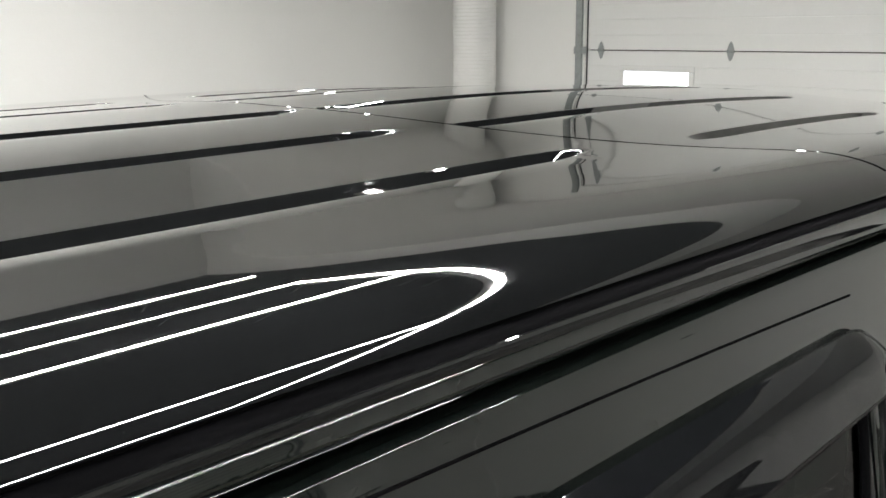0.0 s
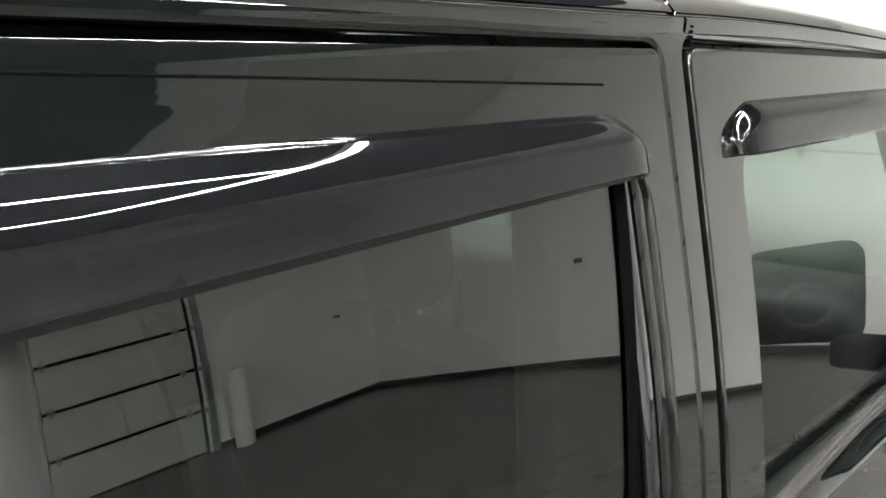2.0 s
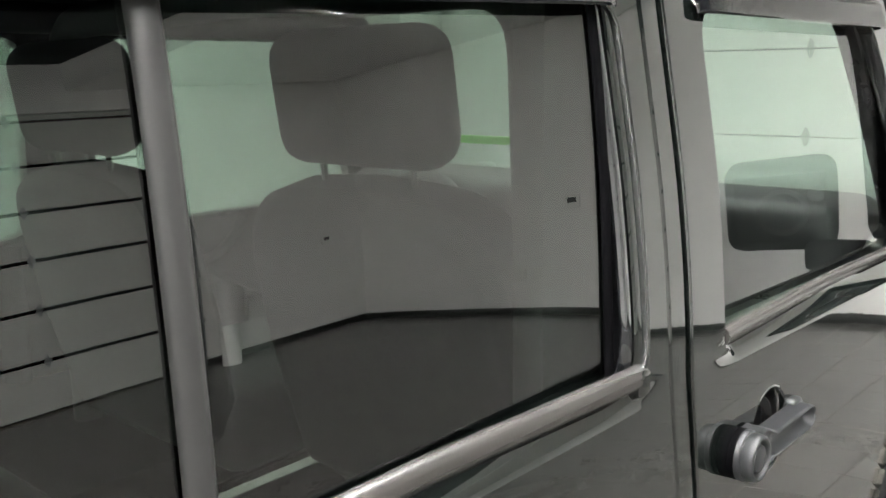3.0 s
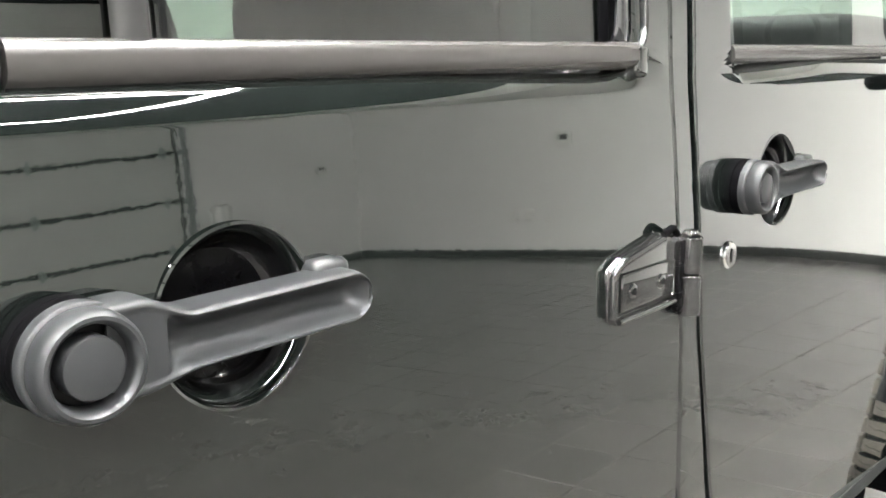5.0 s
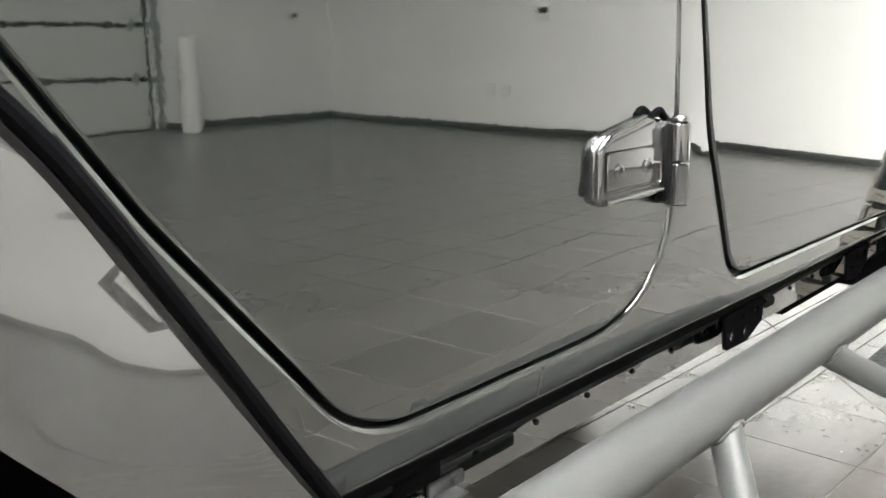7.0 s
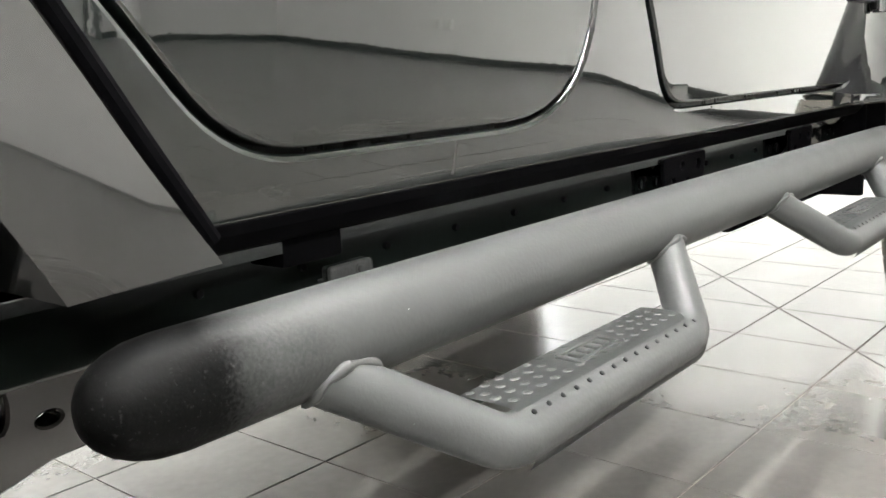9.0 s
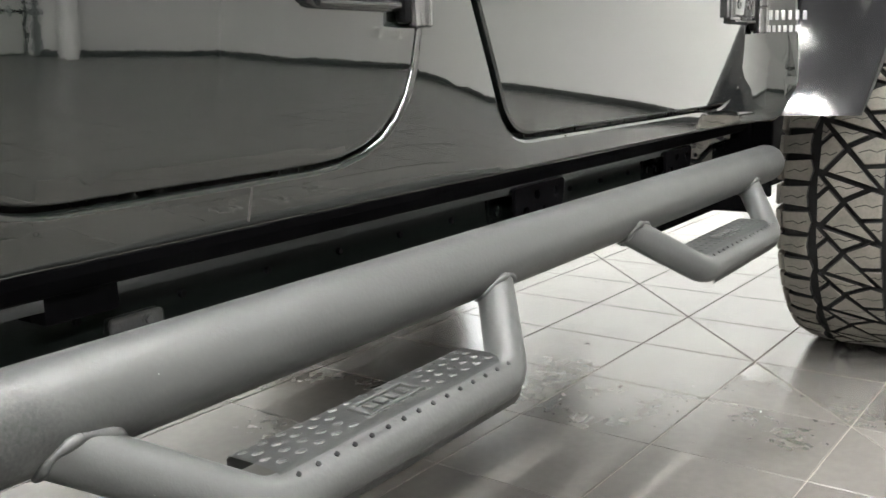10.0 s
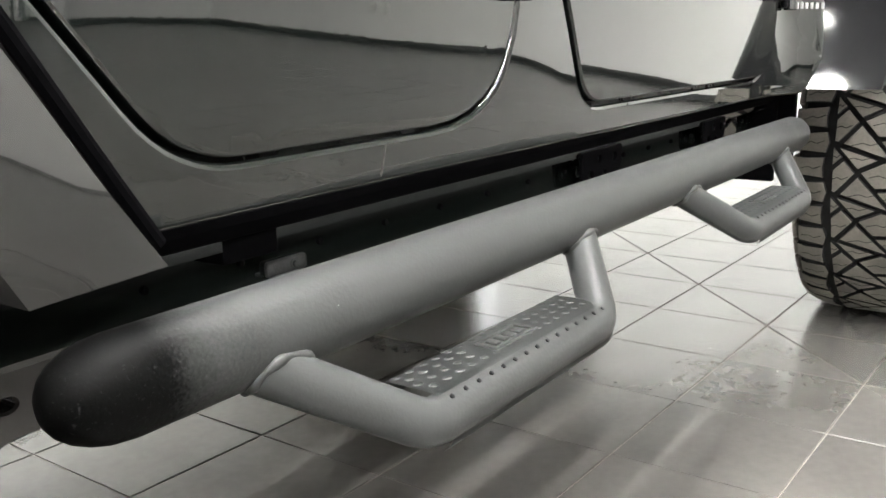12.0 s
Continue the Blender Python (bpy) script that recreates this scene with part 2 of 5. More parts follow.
def bend(points, radius, steps=7):
    """A polyline with its inner corners rounded."""
    pts = [Vector(p) for p in points]
    out = [pts[0]]
    for a, b, c in zip(pts, pts[1:], pts[2:]):
        u, w = (a - b).normalized(), (c - b).normalized()
        ang = u.angle(w)
        d = min(radius / math.tan(ang / 2), (a - b).length * 0.49, (c - b).length * 0.49)
        p, q = b + u * d, b + w * d
        for k in range(steps + 1):
            t = k / steps
            out.append(p * (1 - t) ** 2 + b * 2 * t * (1 - t) + q * t ** 2)
    out.append(pts[-1])
    return out


def add_tube(bm, points, r, n=20, caps=True, radii=None):
    pts = [Vector(p) for p in points]
    rings = []
    side = None
    for i, p in enumerate(pts):
        d = (pts[min(i + 1, len(pts) - 1)] - pts[max(i - 1, 0)]).normalized()
        if side is None:
            side = d.cross(Vector((0, 0, 1)) if abs(d.z) < 0.9 else Vector((1, 0, 0))).normalized()
        side = (side - d * side.dot(d)).normalized()
        up = d.cross(side)
        rr = radii[i] if radii else r
        rings.append([bm.verts.new(p + rr * (side * math.cos(2 * math.pi * k / n) + up * math.sin(2 * math.pi * k / n))) for k in range(n)])
    for a, b in zip(rings, rings[1:]):
        for k in range(n):
            bm.faces.new((a[k], a[(k + 1) % n], b[(k + 1) % n], b[k]))
    if caps:
        bm.faces.new(rings[0][::-1])
        bm.faces.new(rings[-1])


def rounded(points, steps=8):
    """A closed outline in x and z from (x, z, radius) corners."""
    out = []
    n = len(points)
    for i in range(n):
        a, b, c = (Vector(points[(i + k) % n][:2]) for k in (-1, 0, 1))
        r = points[i][2] if len(points[i]) > 2 else 0
        if not r:
            out.append(b)
            continue
        u, w = (a - b).normalized(), (c - b).normalized()
        ang = u.angle(w)
        d = min(r / math.tan(ang / 2), (a - b).length * 0.49, (c - b).length * 0.49)
        p, q = b + u * d, b + w * d
        for k in range(steps + 1):
            t = k / steps
            out.append(p * (1 - t) ** 2 + b * 2 * t * (1 - t) + q * t ** 2)
    return out


def grown(outline, d):
    """The outline moved outward by d."""
    n = len(outline)
    area = sum(outline[i].x * outline[(i + 1) % n].y - outline[(i + 1) % n].x * outline[i].y for i in range(n))
    s = 1 if area > 0 else -1
    out = []
    for i in range(n):
        a, b, c = outline[i - 1], outline[i], outline[(i + 1) % n]
        e1, e2 = (b - a), (c - b)
        if e1.length < 1e-7:
            e1 = e2
        if e2.length < 1e-7:
            e2 = e1
        n1, n2 = Vector((e1.y, -e1.x)).normalized() * s, Vector((e2.y, -e2.x)).normalized() * s
        k = n1 + n2
        k = k / max(k.length_squared, 0.3) * 2
        out.append(b + k * d)
    return out


def sheet(bm, outline, holes, surface, depth, chamfer=0.002, step=0.02, sign=1.0, across=0.045):
    """A pressed panel: the outline in x and z laid on surface(x, z) -> y, with a rolled edge and a returned flange."""
    tmp = bmesh.new()
    loops = [outline] + list(holes)
    for loop in loops:
        vs = [tmp.verts.new((p.x, 0, p.y)) for p in loop]
        for k in range(len(vs)):
            tmp.edges.new((vs[k], vs[(k + 1) % len(vs)]))
    bmesh.ops.remove_doubles(tmp, verts=tmp.verts[:], dist=1e-5)
    bmesh.ops.triangle_fill(tmp, use_beauty=True, edges=tmp.edges[:])
    zs = [v.co.z for v in tmp.verts]
    for z in (1.3571 + 0.0022 * k for k in range(16)):
        if min(zs) < z < max(zs):
            bmesh.ops.bisect_plane(tmp, geom=tmp.verts[:] + tmp.edges[:] + tmp.faces[:], dist=1e-6, plane_co=(0, 0, z), plane_no=(0, 0, 1))
    z = min(zs) + step
    while z < max(zs) - step * 0.3:
        bmesh.ops.bisect_plane(tmp, geom=tmp.verts[:] + tmp.edges[:] + tmp.faces[:], dist=1e-6, plane_co=(0, 0, z), plane_no=(0, 0, 1))
        z += step
    xs = [v.co.x for v in tmp.verts]
    x = min(xs) + across
    while x < max(xs) - across * 0.3:
        bmesh.ops.bisect_plane(tmp, geom=tmp.verts[:] + tmp.edges[:] + tmp.faces[:], dist=1e-6, plane_co=(x, 0, 0), plane_no=(1, 0, 0))
        x += across
    rim = [e for e in tmp.edges if len(e.link_faces) == 1]
    out = {}
    for e in rim:
        f = e.link_faces[0]
        mid = (e.verts[0].co + e.verts[1].co) / 2
        d = e.verts[1].co - e.verts[0].co
        nn = Vector((d.z, 0, -d.x)).normalized()
        if nn.dot(f.calc_center_median() - mid) > 0:
            nn = -nn
        for v in e.verts:
            out[v] = out.get(v, Vector()) + nn
    if depth:
        pos = {tuple(round(c, 6) for c in v.co): nn.normalized() for v, nn in out.items()}
        ring = {}
        turns = 4 if chamfer > 0.0021 else 1
        for v in {v for e in rim for v in e.verts}:
            ring[v] = (v.co.copy(), pos.get(tuple(round(c, 6) for c in v.co), Vector()))
        lines = [{v: v for v in ring}]
        so = do = 0.0
        for k in range(1, turns + 1):
            a, l = radians(20.6 + 17 * (k - 1)), 0.6 if k == 1 else 0.34
            so, do = (so + l * math.cos(a), do + l * math.sin(a)) if turns > 1 else (1.0, 1.0)
            lines.append({v: tmp.verts.new(c + (nn * so + Vector((0, do, 0))) * chamfer * (1 - 0.8 * max(0.0, nn.z) * (c.z > 1.86))) for v, (c, nn) in ring.items()})
        lines.append({v: tmp.verts.new(c + nn * chamfer * (1 - 0.8 * max(0.0, nn.z) * (c.z > 1.86)) + Vector((0, chamfer + depth, 0))) for v, (c, nn) in ring.items()})
        for la, lb in zip(lines, lines[1:]):
            for e in rim:
                p, q = e.verts
                tmp.faces.new((la[p], la[q], lb[q], lb[p]))
    for v in tmp.verts:
        v.co.y = surface(v.co.x, v.co.z) + sign * v.co.y
    merge(bm, tmp)


# ---- the shape of the car's side ----
YC = 0.77       # middle of the car


def bow(x):
    """How far the upper body draws in behind the door pillar."""
    return 0.034 * math.tanh(max(0.0, -x) / 0.40)


def side(x, z):
    """Outer skin of the right side: leans out to the waist, in above it, with a rolled waist line that fades out at the pillar."""
    d = z - 1.04
    if z <= 1.368:
        y = -0.014 + 0.105 * d * d + 0.25 * max(0.0, 0.95 - z) ** 3
    else:
        y0 = -0.014 + 0.105 * 0.328 ** 2
        g = z - 1.368
        b = min(g, 0.29)
        y = y0 + 0.03 * b + 0.235 * b * b + 0.17 * (g - b)
    if z > 1.364:
        k = min(1.0, (z - 1.364) / 0.026)
        if x < 0.03:
            w = min((-0.062 - x) / 0.06, (x + 0.79) / 0.05)
        else:
            w = min((x - 0.112) / 0.04, (0.93 - x) / 0.05)
        w = max(0.0, min(1.0, w)) * max(0.0, min(1.0, (1.435 - z) / 0.03))
        w = w * w * (3 - 2 * w)
        y += w * 0.0185 * k ** 1.45
    u = min(z, 1.368) - 1.04
    y += 0.0088 * u - 0.012 * u * u + 0.0026 * u ** 3 + 0.041 * u ** 4 - 0.013 * x * x + 0.011 * x * u - (max(-0.9, min(x, 0.6)) + 0.35) * (0.024 * u * u + 0.054 * u ** 3)
    return y + 0.0012 * (x + 0.1) ** 2 * 3 + 0.46 * bow(x) * max(0.0, min(1.0, (z - 1.62) / 0.25))


def ease(t):
    t = max(0.0, min(1.0, t))
    return t * t * (3 - 2 * t)


def rear_skin(x, z):
    """The rear door's skin, which turns a little at its front edge."""
    u = min(z, 1.368) - 1.04
    return side(x, z) + u * (0.0098 * u - 0.0035) * ease((x + 0.25) / 0.27)


def front_skin(x, z):
    u = min(z, 1.368) - 1.04
    return side(x, z) - 0.0042 * u - 0.036 * u * u + (0.0049 * u - 0.072 * u * u) * (x - 0.4)


def body_skin(x, z):
    """The body below and between the doors, which leans under towards the front and swings out behind the wing."""
    wing = max(0.0, min(x, 1.17) - 0.97)
    return side(x, z) - 1.5 * wing * wing + (min(z, 0.9) - 0.67) * (0.032 * ease((x - 0.03) / 0.2) + 0.29 * max(0.0, min(x, 0.33)) ** 2)


def left(x, z):
    return 2 * YC - side(x, z)


REAR_DOOR = rounded([(-0.023, 1.8878, 0.012), (-0.022, 1.40, 0.3), (0.003, 1.09, 0.4), (0.022, 0.68, 0.14), (-0.435, 0.68, 0.13), (-0.61, 0.878, 0.3), (-0.745, 1.06, 0.25), (-0.80, 1.25, 0.1), (-0.80, 1.8925, 0.03)])
REAR_OPENING = rounded([(-0.0135, 1.899, 0.03), (-0.0125, 1.40, 0.3), (0.0125, 1.09, 0.4), (0.034, 0.6675, 0.153), (-0.442, 0.6675, 0.143), (-0.612, 0.861, 0.3), (-0.751, 1.051, 0.25), (-0.808, 1.25, 0.1), (-0.811, 1.908, 0.03)])
FRONT_DOOR = rounded([(0.031, 1.8885, 0.014), (0.033, 1.38, 0.3), (0.060, 1.08, 0.4), (0.106, 0.87, 0.25), (0.205, 0.678, 0.075), (0.957, 0.678, 0.10), (0.972, 0.85, 0.25), (1.012, 1.15, 0.2), (1.025, 1.36, 0.05), (0.98, 1.42, 0.05), (0.757, 1.872, 0.05)])
REAR_WINDOW = rounded([(-0.060, 1.80, 0.05), (-0.060, 1.398, 0.04), (-0.755, 1.398, 0.05), (-0.755, 1.80, 0.05)])
FRONT_WINDOW = rounded([(0.113, 1.80, 0.05), (0.113, 1.398, 0.02), (0.90, 1.398, 0.05), (0.71, 1.80, 0.06)])
QUARTER = rounded([(-0.90, 1.82, 0.05), (-0.90, 1.42, 0.05), (-1.75, 1.42, 0.05), (-1.70, 1.82, 0.05)])
BODY = rounded([(1.13, 1.30, 0.02), (1.155, 0.70, 0.02), (1.12, 0.637, 0.03), (-0.465, 0.637, 0.02), (-0.645, 0.83, 0.1), (-0.79, 1.01, 0.15), (-1.4, 1.05, 0.1), (-1.62, 0.75, 0.05), (-1.98, 0.75, 0.05), (-1.98, 1.925, 0.05), (0.0, 1.906, 0.02), (0.80, 1.892, 0.02), (1.08, 1.36, 0.1)])

# ---- room ----
X0, X1, Y0, Y1 = ROOM
T = 0.2


def wall(name, x0, x1, y0, y1, openings=()):
    """A wall along x or y, with openings (from, to, bottom, top)."""
    bm = bmesh.new()
    along_x = (x1 - x0) > (y1 - y0)
    a0, a1 = (x0, x1) if along_x else (y0, y1)
    cuts = sorted(openings)
    spans = []
    p = a0
    for o in cuts:
        spans.append((p, o[0], 0, CEILING_Z))
        if o[2] > 0:
            spans.append((o[0], o[1], 0, o[2]))
        spans.append((o[0], o[1], o[3], CEILING_Z))
        p = o[1]
    spans.append((p, a1, 0, CEILING_Z))
    for s in spans:
        if along_x:
            add_box(bm, s[0], s[1], y0, y1, s[2], s[3])
        else:
            add_box(bm, x0, x1, s[0], s[1], s[2], s[3])
    return tagged(part(name, bm, WALL, None, angle=0), "smooth white painted showroom wall", "wall", kind="structure")


FDOOR = (0.82, 4.48, 0.0, 3.2)    # in the front wall
RDOOR = (0.03, 3.68, 0.0, 3.2)    # in the right wall
wall("wall_front", X1, X1 + T, Y0 - T, Y1 + T, [FDOOR])
wall("wall_back", X0 - T, X0, Y0 - T, Y1 + T)
wall("wall_right", X0, X1, Y0 - T, Y0, [RDOOR])
wall("wall_left", X0, X1, Y1, Y1 + T)
bm = bmesh.new()
add_box(bm, X0 - T, X1 + T, Y0 - T, Y1 + T, CEILING_Z, CEILING_Z + 0.2)
tagged(part("ceiling", bm, CEIL, None, angle=0), "dark painted flat ceiling", "ceiling", kind="structure")
bm = bmesh.new()
add_box(bm, 2.9, X1, Y0, Y1, 3.45, CEILING_Z - 0.004)
tagged(part("soffit", bm, WALL, None, angle=0), "white painted lowered ceiling over the garage door", "soffit", kind="structure")


def baseboard(name, x0, x1, y0, y1):
    bm = bmesh.new()
    add_box(bm, x0, x1, y0, y1, 0.0, 0.07, 0.003)
    tagged(part(name, bm, BASE), "dark grey tile baseboard along the white wall", "baseboard", kind="structure")


baseboard("baseboard", X1 - 0.012, X1, Y0, FDOOR[0] - 0.06)
baseboard("baseboard", X1 - 0.012, X1, FDOOR[1] + 0.06, Y1)
baseboard("baseboard", RDOOR[1] + 0.06, X1 - 0.012, Y0, Y0 + 0.012)
baseboard("baseboard", X0, RDOOR[0] - 0.06, Y0, Y0 + 0.012)
baseboard("baseboard", X0, X1 - 0.012, Y1 - 0.012, Y1)
baseboard("baseboard", X0, X0 + 0.012, Y0 + 0.012, Y1 - 0.012)


def garage_door(width, height, section, windows, gap=0.004, rim=0.05, skin=None):
    """A sectional door in the plane y = 0 that faces -y, from x = 0 to width."""
    root = thing("garage_door", "pale grey ribbed steel sectional overhead door, shut" if skin else "white ribbed steel sectional overhead door, shut", "garage door")
    n = int(math.ceil(height / section))
    for i in range(n):
        z0, z1 = i * section, min((i + 1) * section, height)
        bm = bmesh.new()
        prof = [(0.004, z0 + gap), (0.0, z0 + gap + 0.005), (0.0, z0 + gap + 0.010)]
        for k in range(1, 5):
            zz = z0 + (z1 - z0) * k / 5
            prof += [(0.0, zz - 0.006), (0.0025, zz), (0.0, zz + 0.006)]
        prof += [(0.0, z1 - gap - 0.010), (0.0, z1 - gap - 0.005), (0.004, z1 - gap)]
        prof += [(0.04, z1 - gap), (0.04, z0 + gap)]
        a = [bm.verts.new((0.0, y, z)) for y, z in prof]
        b = [bm.verts.new((width, y, z)) for y, z in prof]
        for k in range(len(prof)):
            j = (k + 1) % len(prof)
            bm.faces.new((a[k], b[k], b[j], a[j]))
        bm.faces.new(a[::-1])
        bm.faces.new(b)
        panel = part("panel", bm, skin or DOORWHITE, root, angle=0)
        if i < n - 1:
            for k in range(4):
                hb = bmesh.new()
                x = 0.14 + 1.16 * k
                add_box(hb, x - 0.03, x + 0.03, -0.012, -0.001, z1 - 0.012, z1 + 0.012, 0.003)
                add_tube(hb, [(x - 0.035, -0.012, z1), (x + 0.035, -0.012, z1)], 0.007, 8)
                for s in (1, -1):
                    vs = [hb.verts.new((x + dx, -0.006, z1 + s * dz)) for dx, dz in ((-0.03, 0.012), (0.03, 0.012), (0.016, 0.055), (0.0, 0.075), (-0.016, 0.055))]
                    hb.faces.new(vs)
                part("hinge", hb, GALV, panel, "galvanised steel hinge leaf")
        if i == windows:
            for x in (0.33,):
                fb = bmesh.new()
                zz = z0 + 0.34
                w, h, t = 0.68, 0.32, 0.045
                for bx in ((x, x + w, zz - h / 2, zz - h / 2 + t), (x, x + w, zz + h / 2 - t, zz + h / 2), (x, x + t, zz - h / 2 + t, zz + h / 2 - t), (x + w - t, x + w, zz - h / 2 + t, zz + h / 2 - t)):
                    add_box(fb, bx[0], bx[1], -0.014, -0.001, bx[2], bx[3], 0.003)
                fr = part("window_frame", fb, DOORWHITE, panel, "white moulded window frame")
                gb = bmesh.new()
                add_box(gb, x + t, x + w - t, -0.006, -0.002, zz - h / 2 + t, zz + h / 2 - t)
                part("pane", gb, DAY, panel, "bright daylit window pane", angle=0)
    bm = bmesh.new()
    add_box(bm, -0.05, width + 0.05, 0.045, 0.06, 0.0, height)
    part("weather_seal", bm, MATTE, root, "dark seal behind the door joints", angle=0)
    for x in (-0.045, width + 0.045):
        tb = bmesh.new()
        add_box(tb, x - 0.03, x + 0.03, -0.075, -0.07, 0.0, height + 0.1)
        add_box(tb, x - 0.03, x - 0.025, -0.07, -0.02, 0.0, height + 0.1)
        add_box(tb, x + 0.025, x + 0.03, -0.07, -0.02, 0.0, height + 0.1)
        tr = part("track", tb, GALV, root, "galvanised steel door track", angle=20)
        sb = bmesh.new()
        add_box(sb, x - rim, x + rim, -0.018, 0.0, 0.0, height + 0.05, 0.003)
        part("edge_seal", sb, PLASTIC, root, "black rubber edge seal")
        for k in range(n):
            bb = bmesh.new()
            zz = (k + 1) * section
            add_box(bb, x - 0.05, x + 0.08, -0.068, -0.06, zz - 0.03, zz + 0.03, 0.002)
            add_tube(bb, [(x - 0.06, -0.045, zz), (x + 0.06, -0.045, zz)], 0.012, 10)
            part("roller_bracket", bb, GALV, root)
    return root


gd = garage_door(FDOOR[1] - FDOOR[0], 3.2, 0.62, 2)
gd.matrix_basis = pose(X1 + 0.05, FDOOR[1], 0, 0, 0, -90)
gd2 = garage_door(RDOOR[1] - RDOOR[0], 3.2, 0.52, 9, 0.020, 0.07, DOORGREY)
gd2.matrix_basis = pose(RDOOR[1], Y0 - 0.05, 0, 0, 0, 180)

# white spiral duct in the far corner
bm = bmesh.new()
prof = []
for k in range(120):
    z = k * CEILING_Z / 120
    prof += [(0.15, z), (0.15, z + 0.024), (0.1535, z + 0.027), (0.15, z + 0.030)]
add_lathe(bm, [(r * 1.25, z) for r, z in prof], 40, Matrix.Translation((X1 - 0.26, Y1 - 0.52, 0)))
tagged(part("duct", bm, DUCT, None, angle=20), "white painted ribbed round duct standing at the wall", "duct")


def bollard(x, y, h=0.95, r=0.085):
    root = thing("bollard", "white round safety bollard standing on the tile floor", "bollard", "bollards by the garage doors", (x, y, 0))
    bm = bmesh.new()
    add_lathe(bm, [(r, 0.0), (r, h - 0.03), (r * 0.93, h - 0.012), (r * 0.7, h)], 28)
    part("sleeve", bm, DUCT, root)


bollard(RDOOR[1] + 0.16, Y0 + 0.28)
bollard(X1 - 0.30, FDOOR[1] + 0.2)
bollard(X1 - 0.30, FDOOR[0] - 0.2)


def wall_box(name, label, cat, w, h, m, screen):
    root = thing(name, label, cat)
    root.matrix_basis = m
    bm = bmesh.new()
    add_box(bm, -w / 2, w / 2, -0.02, 0, -h / 2, h / 2, 0.005)
    part("cover", bm, WHITEPLASTIC, root)
    bm = bmesh.new()
    for s in screen:
        add_box(bm, s[0], s[1], -0.023, -0.0195, s[2], s[3], 0.001)
    part("face", bm, DARKGLASS if len(screen) == 1 else WHITEPLASTIC, root, "dark display" if len(screen) == 1 else "")


wall_box("thermostat", "small white wall thermostat with a dark display", "thermostat", 0.11, 0.11, pose(5.23, Y0, 1.16, 0, 0, 180), [(-0.035, 0.035, -0.005, 0.04)])
wall_box("thermostat", "white wall control box with a dark display", "thermostat", 0.15, 0.15, pose(X1, -4.11, 1.20, 0, 0, -90), [(-0.045, 0.045, -0.005, 0.05)])
for dy in (-0.08, 0.08):
    wall_box("socket_outlet", "white wall socket outlet near the floor", "socket", 0.09, 0.13, pose(X1, -4.57 + dy, 0.437, 0, 0, -90), [(-0.02, 0.02, 0.01, 0.04), (-0.02, 0.02, -0.04, -0.01)])

# ---- ceiling light tubes ----
LZ = CEILING_Z - 0.3


def light_tube(x0, y0, x1, y1, half=0.022):
    root = thing("tube_light", "long white linear light tube hung below the dark ceiling", "ceiling light", "light tubes")
    d = Vector((x1 - x0, y1 - y0, 0))
    m = Matrix.Translation((x0, y0, LZ)) @ Matrix.Rotation(math.atan2(d.y, d.x), 4, "Z")
    root.matrix_basis = m
    bm = bmesh.new()
    add_box(bm, 0, d.length, -0.025, 0.025, 0.0, 0.05, 0.006)
    part("housing", bm, WHITEPLASTIC, root)
    bm = bmesh.new()
    add_box(bm, 0.004, d.length - 0.004, -half, half, -0.003, -0.001)
    part("diffuser", bm, LED, root, "glowing white diffuser")
    for s in (0.1, 0.9):
        bm = bmesh.new()
        add_tube(bm, [(d.length * s, 0, 0.05), (d.length * s, 0, CEILING_Z - LZ)], 0.004, 6)
        part("hanger", bm, GALV, root)


for y, xb in ((4.15, 2.15), (2.95, 1.66), (1.93, 1.62), (-0.3, 0.98), (-1.5, 0.61), (-3.1, 0.8)):
    light_tube(-4.6, y, xb, y, 0.012 if y > 4 else 0.022)
for a, b in (((1.66, 2.97), (1.62, 1.65)), ((1.61, 1.62), (1.01, -0.16)), ((0.99, -0.20), (0.60, -1.47))):
    light_tube(*a, *b)

# ---- the car ----
car = thing("car", "glossy black four-door off-road vehicle parked on a tiled floor", "car")


def panel(name, outline, holes, surface, depth, mat, parent, label="", chamfer=0.002, step=0.02, sign=1.0):
    bm = bmesh.new()
    sheet(bm, outline, holes, surface, depth, chamfer, step, sign)
    return part(name, bm, mat, parent, label, angle=20)


# body side with the door openings
panel("body_side", BODY, [REAR_OPENING, grown(FRONT_DOOR, 0.014), QUARTER], body_skin, 0.03, PAINT, car, "glossy black body side with rocker panel", 0.005)
panel("body_side", BODY, [grown(REAR_WINDOW, 0.01), grown(FRONT_WINDOW, 0.01), QUARTER], left, 0.03, PAINT, car, sign=-1.0)
# inner jamb
panel("door_jamb", rounded([(1.1, 1.32), (1.1, 0.645), (-0.46, 0.645), (-0.70, 1.0), (-0.85, 1.06), (-0.85, 1.899), (0.0, 1.895), (0.78, 1.88)]), [grown(REAR_WINDOW, 0.012), grown(FRONT_WINDOW, 0.012)], lambda x, z: side(x, z) + 0.028, 0.03, UNDER, car, "black inner jamb")

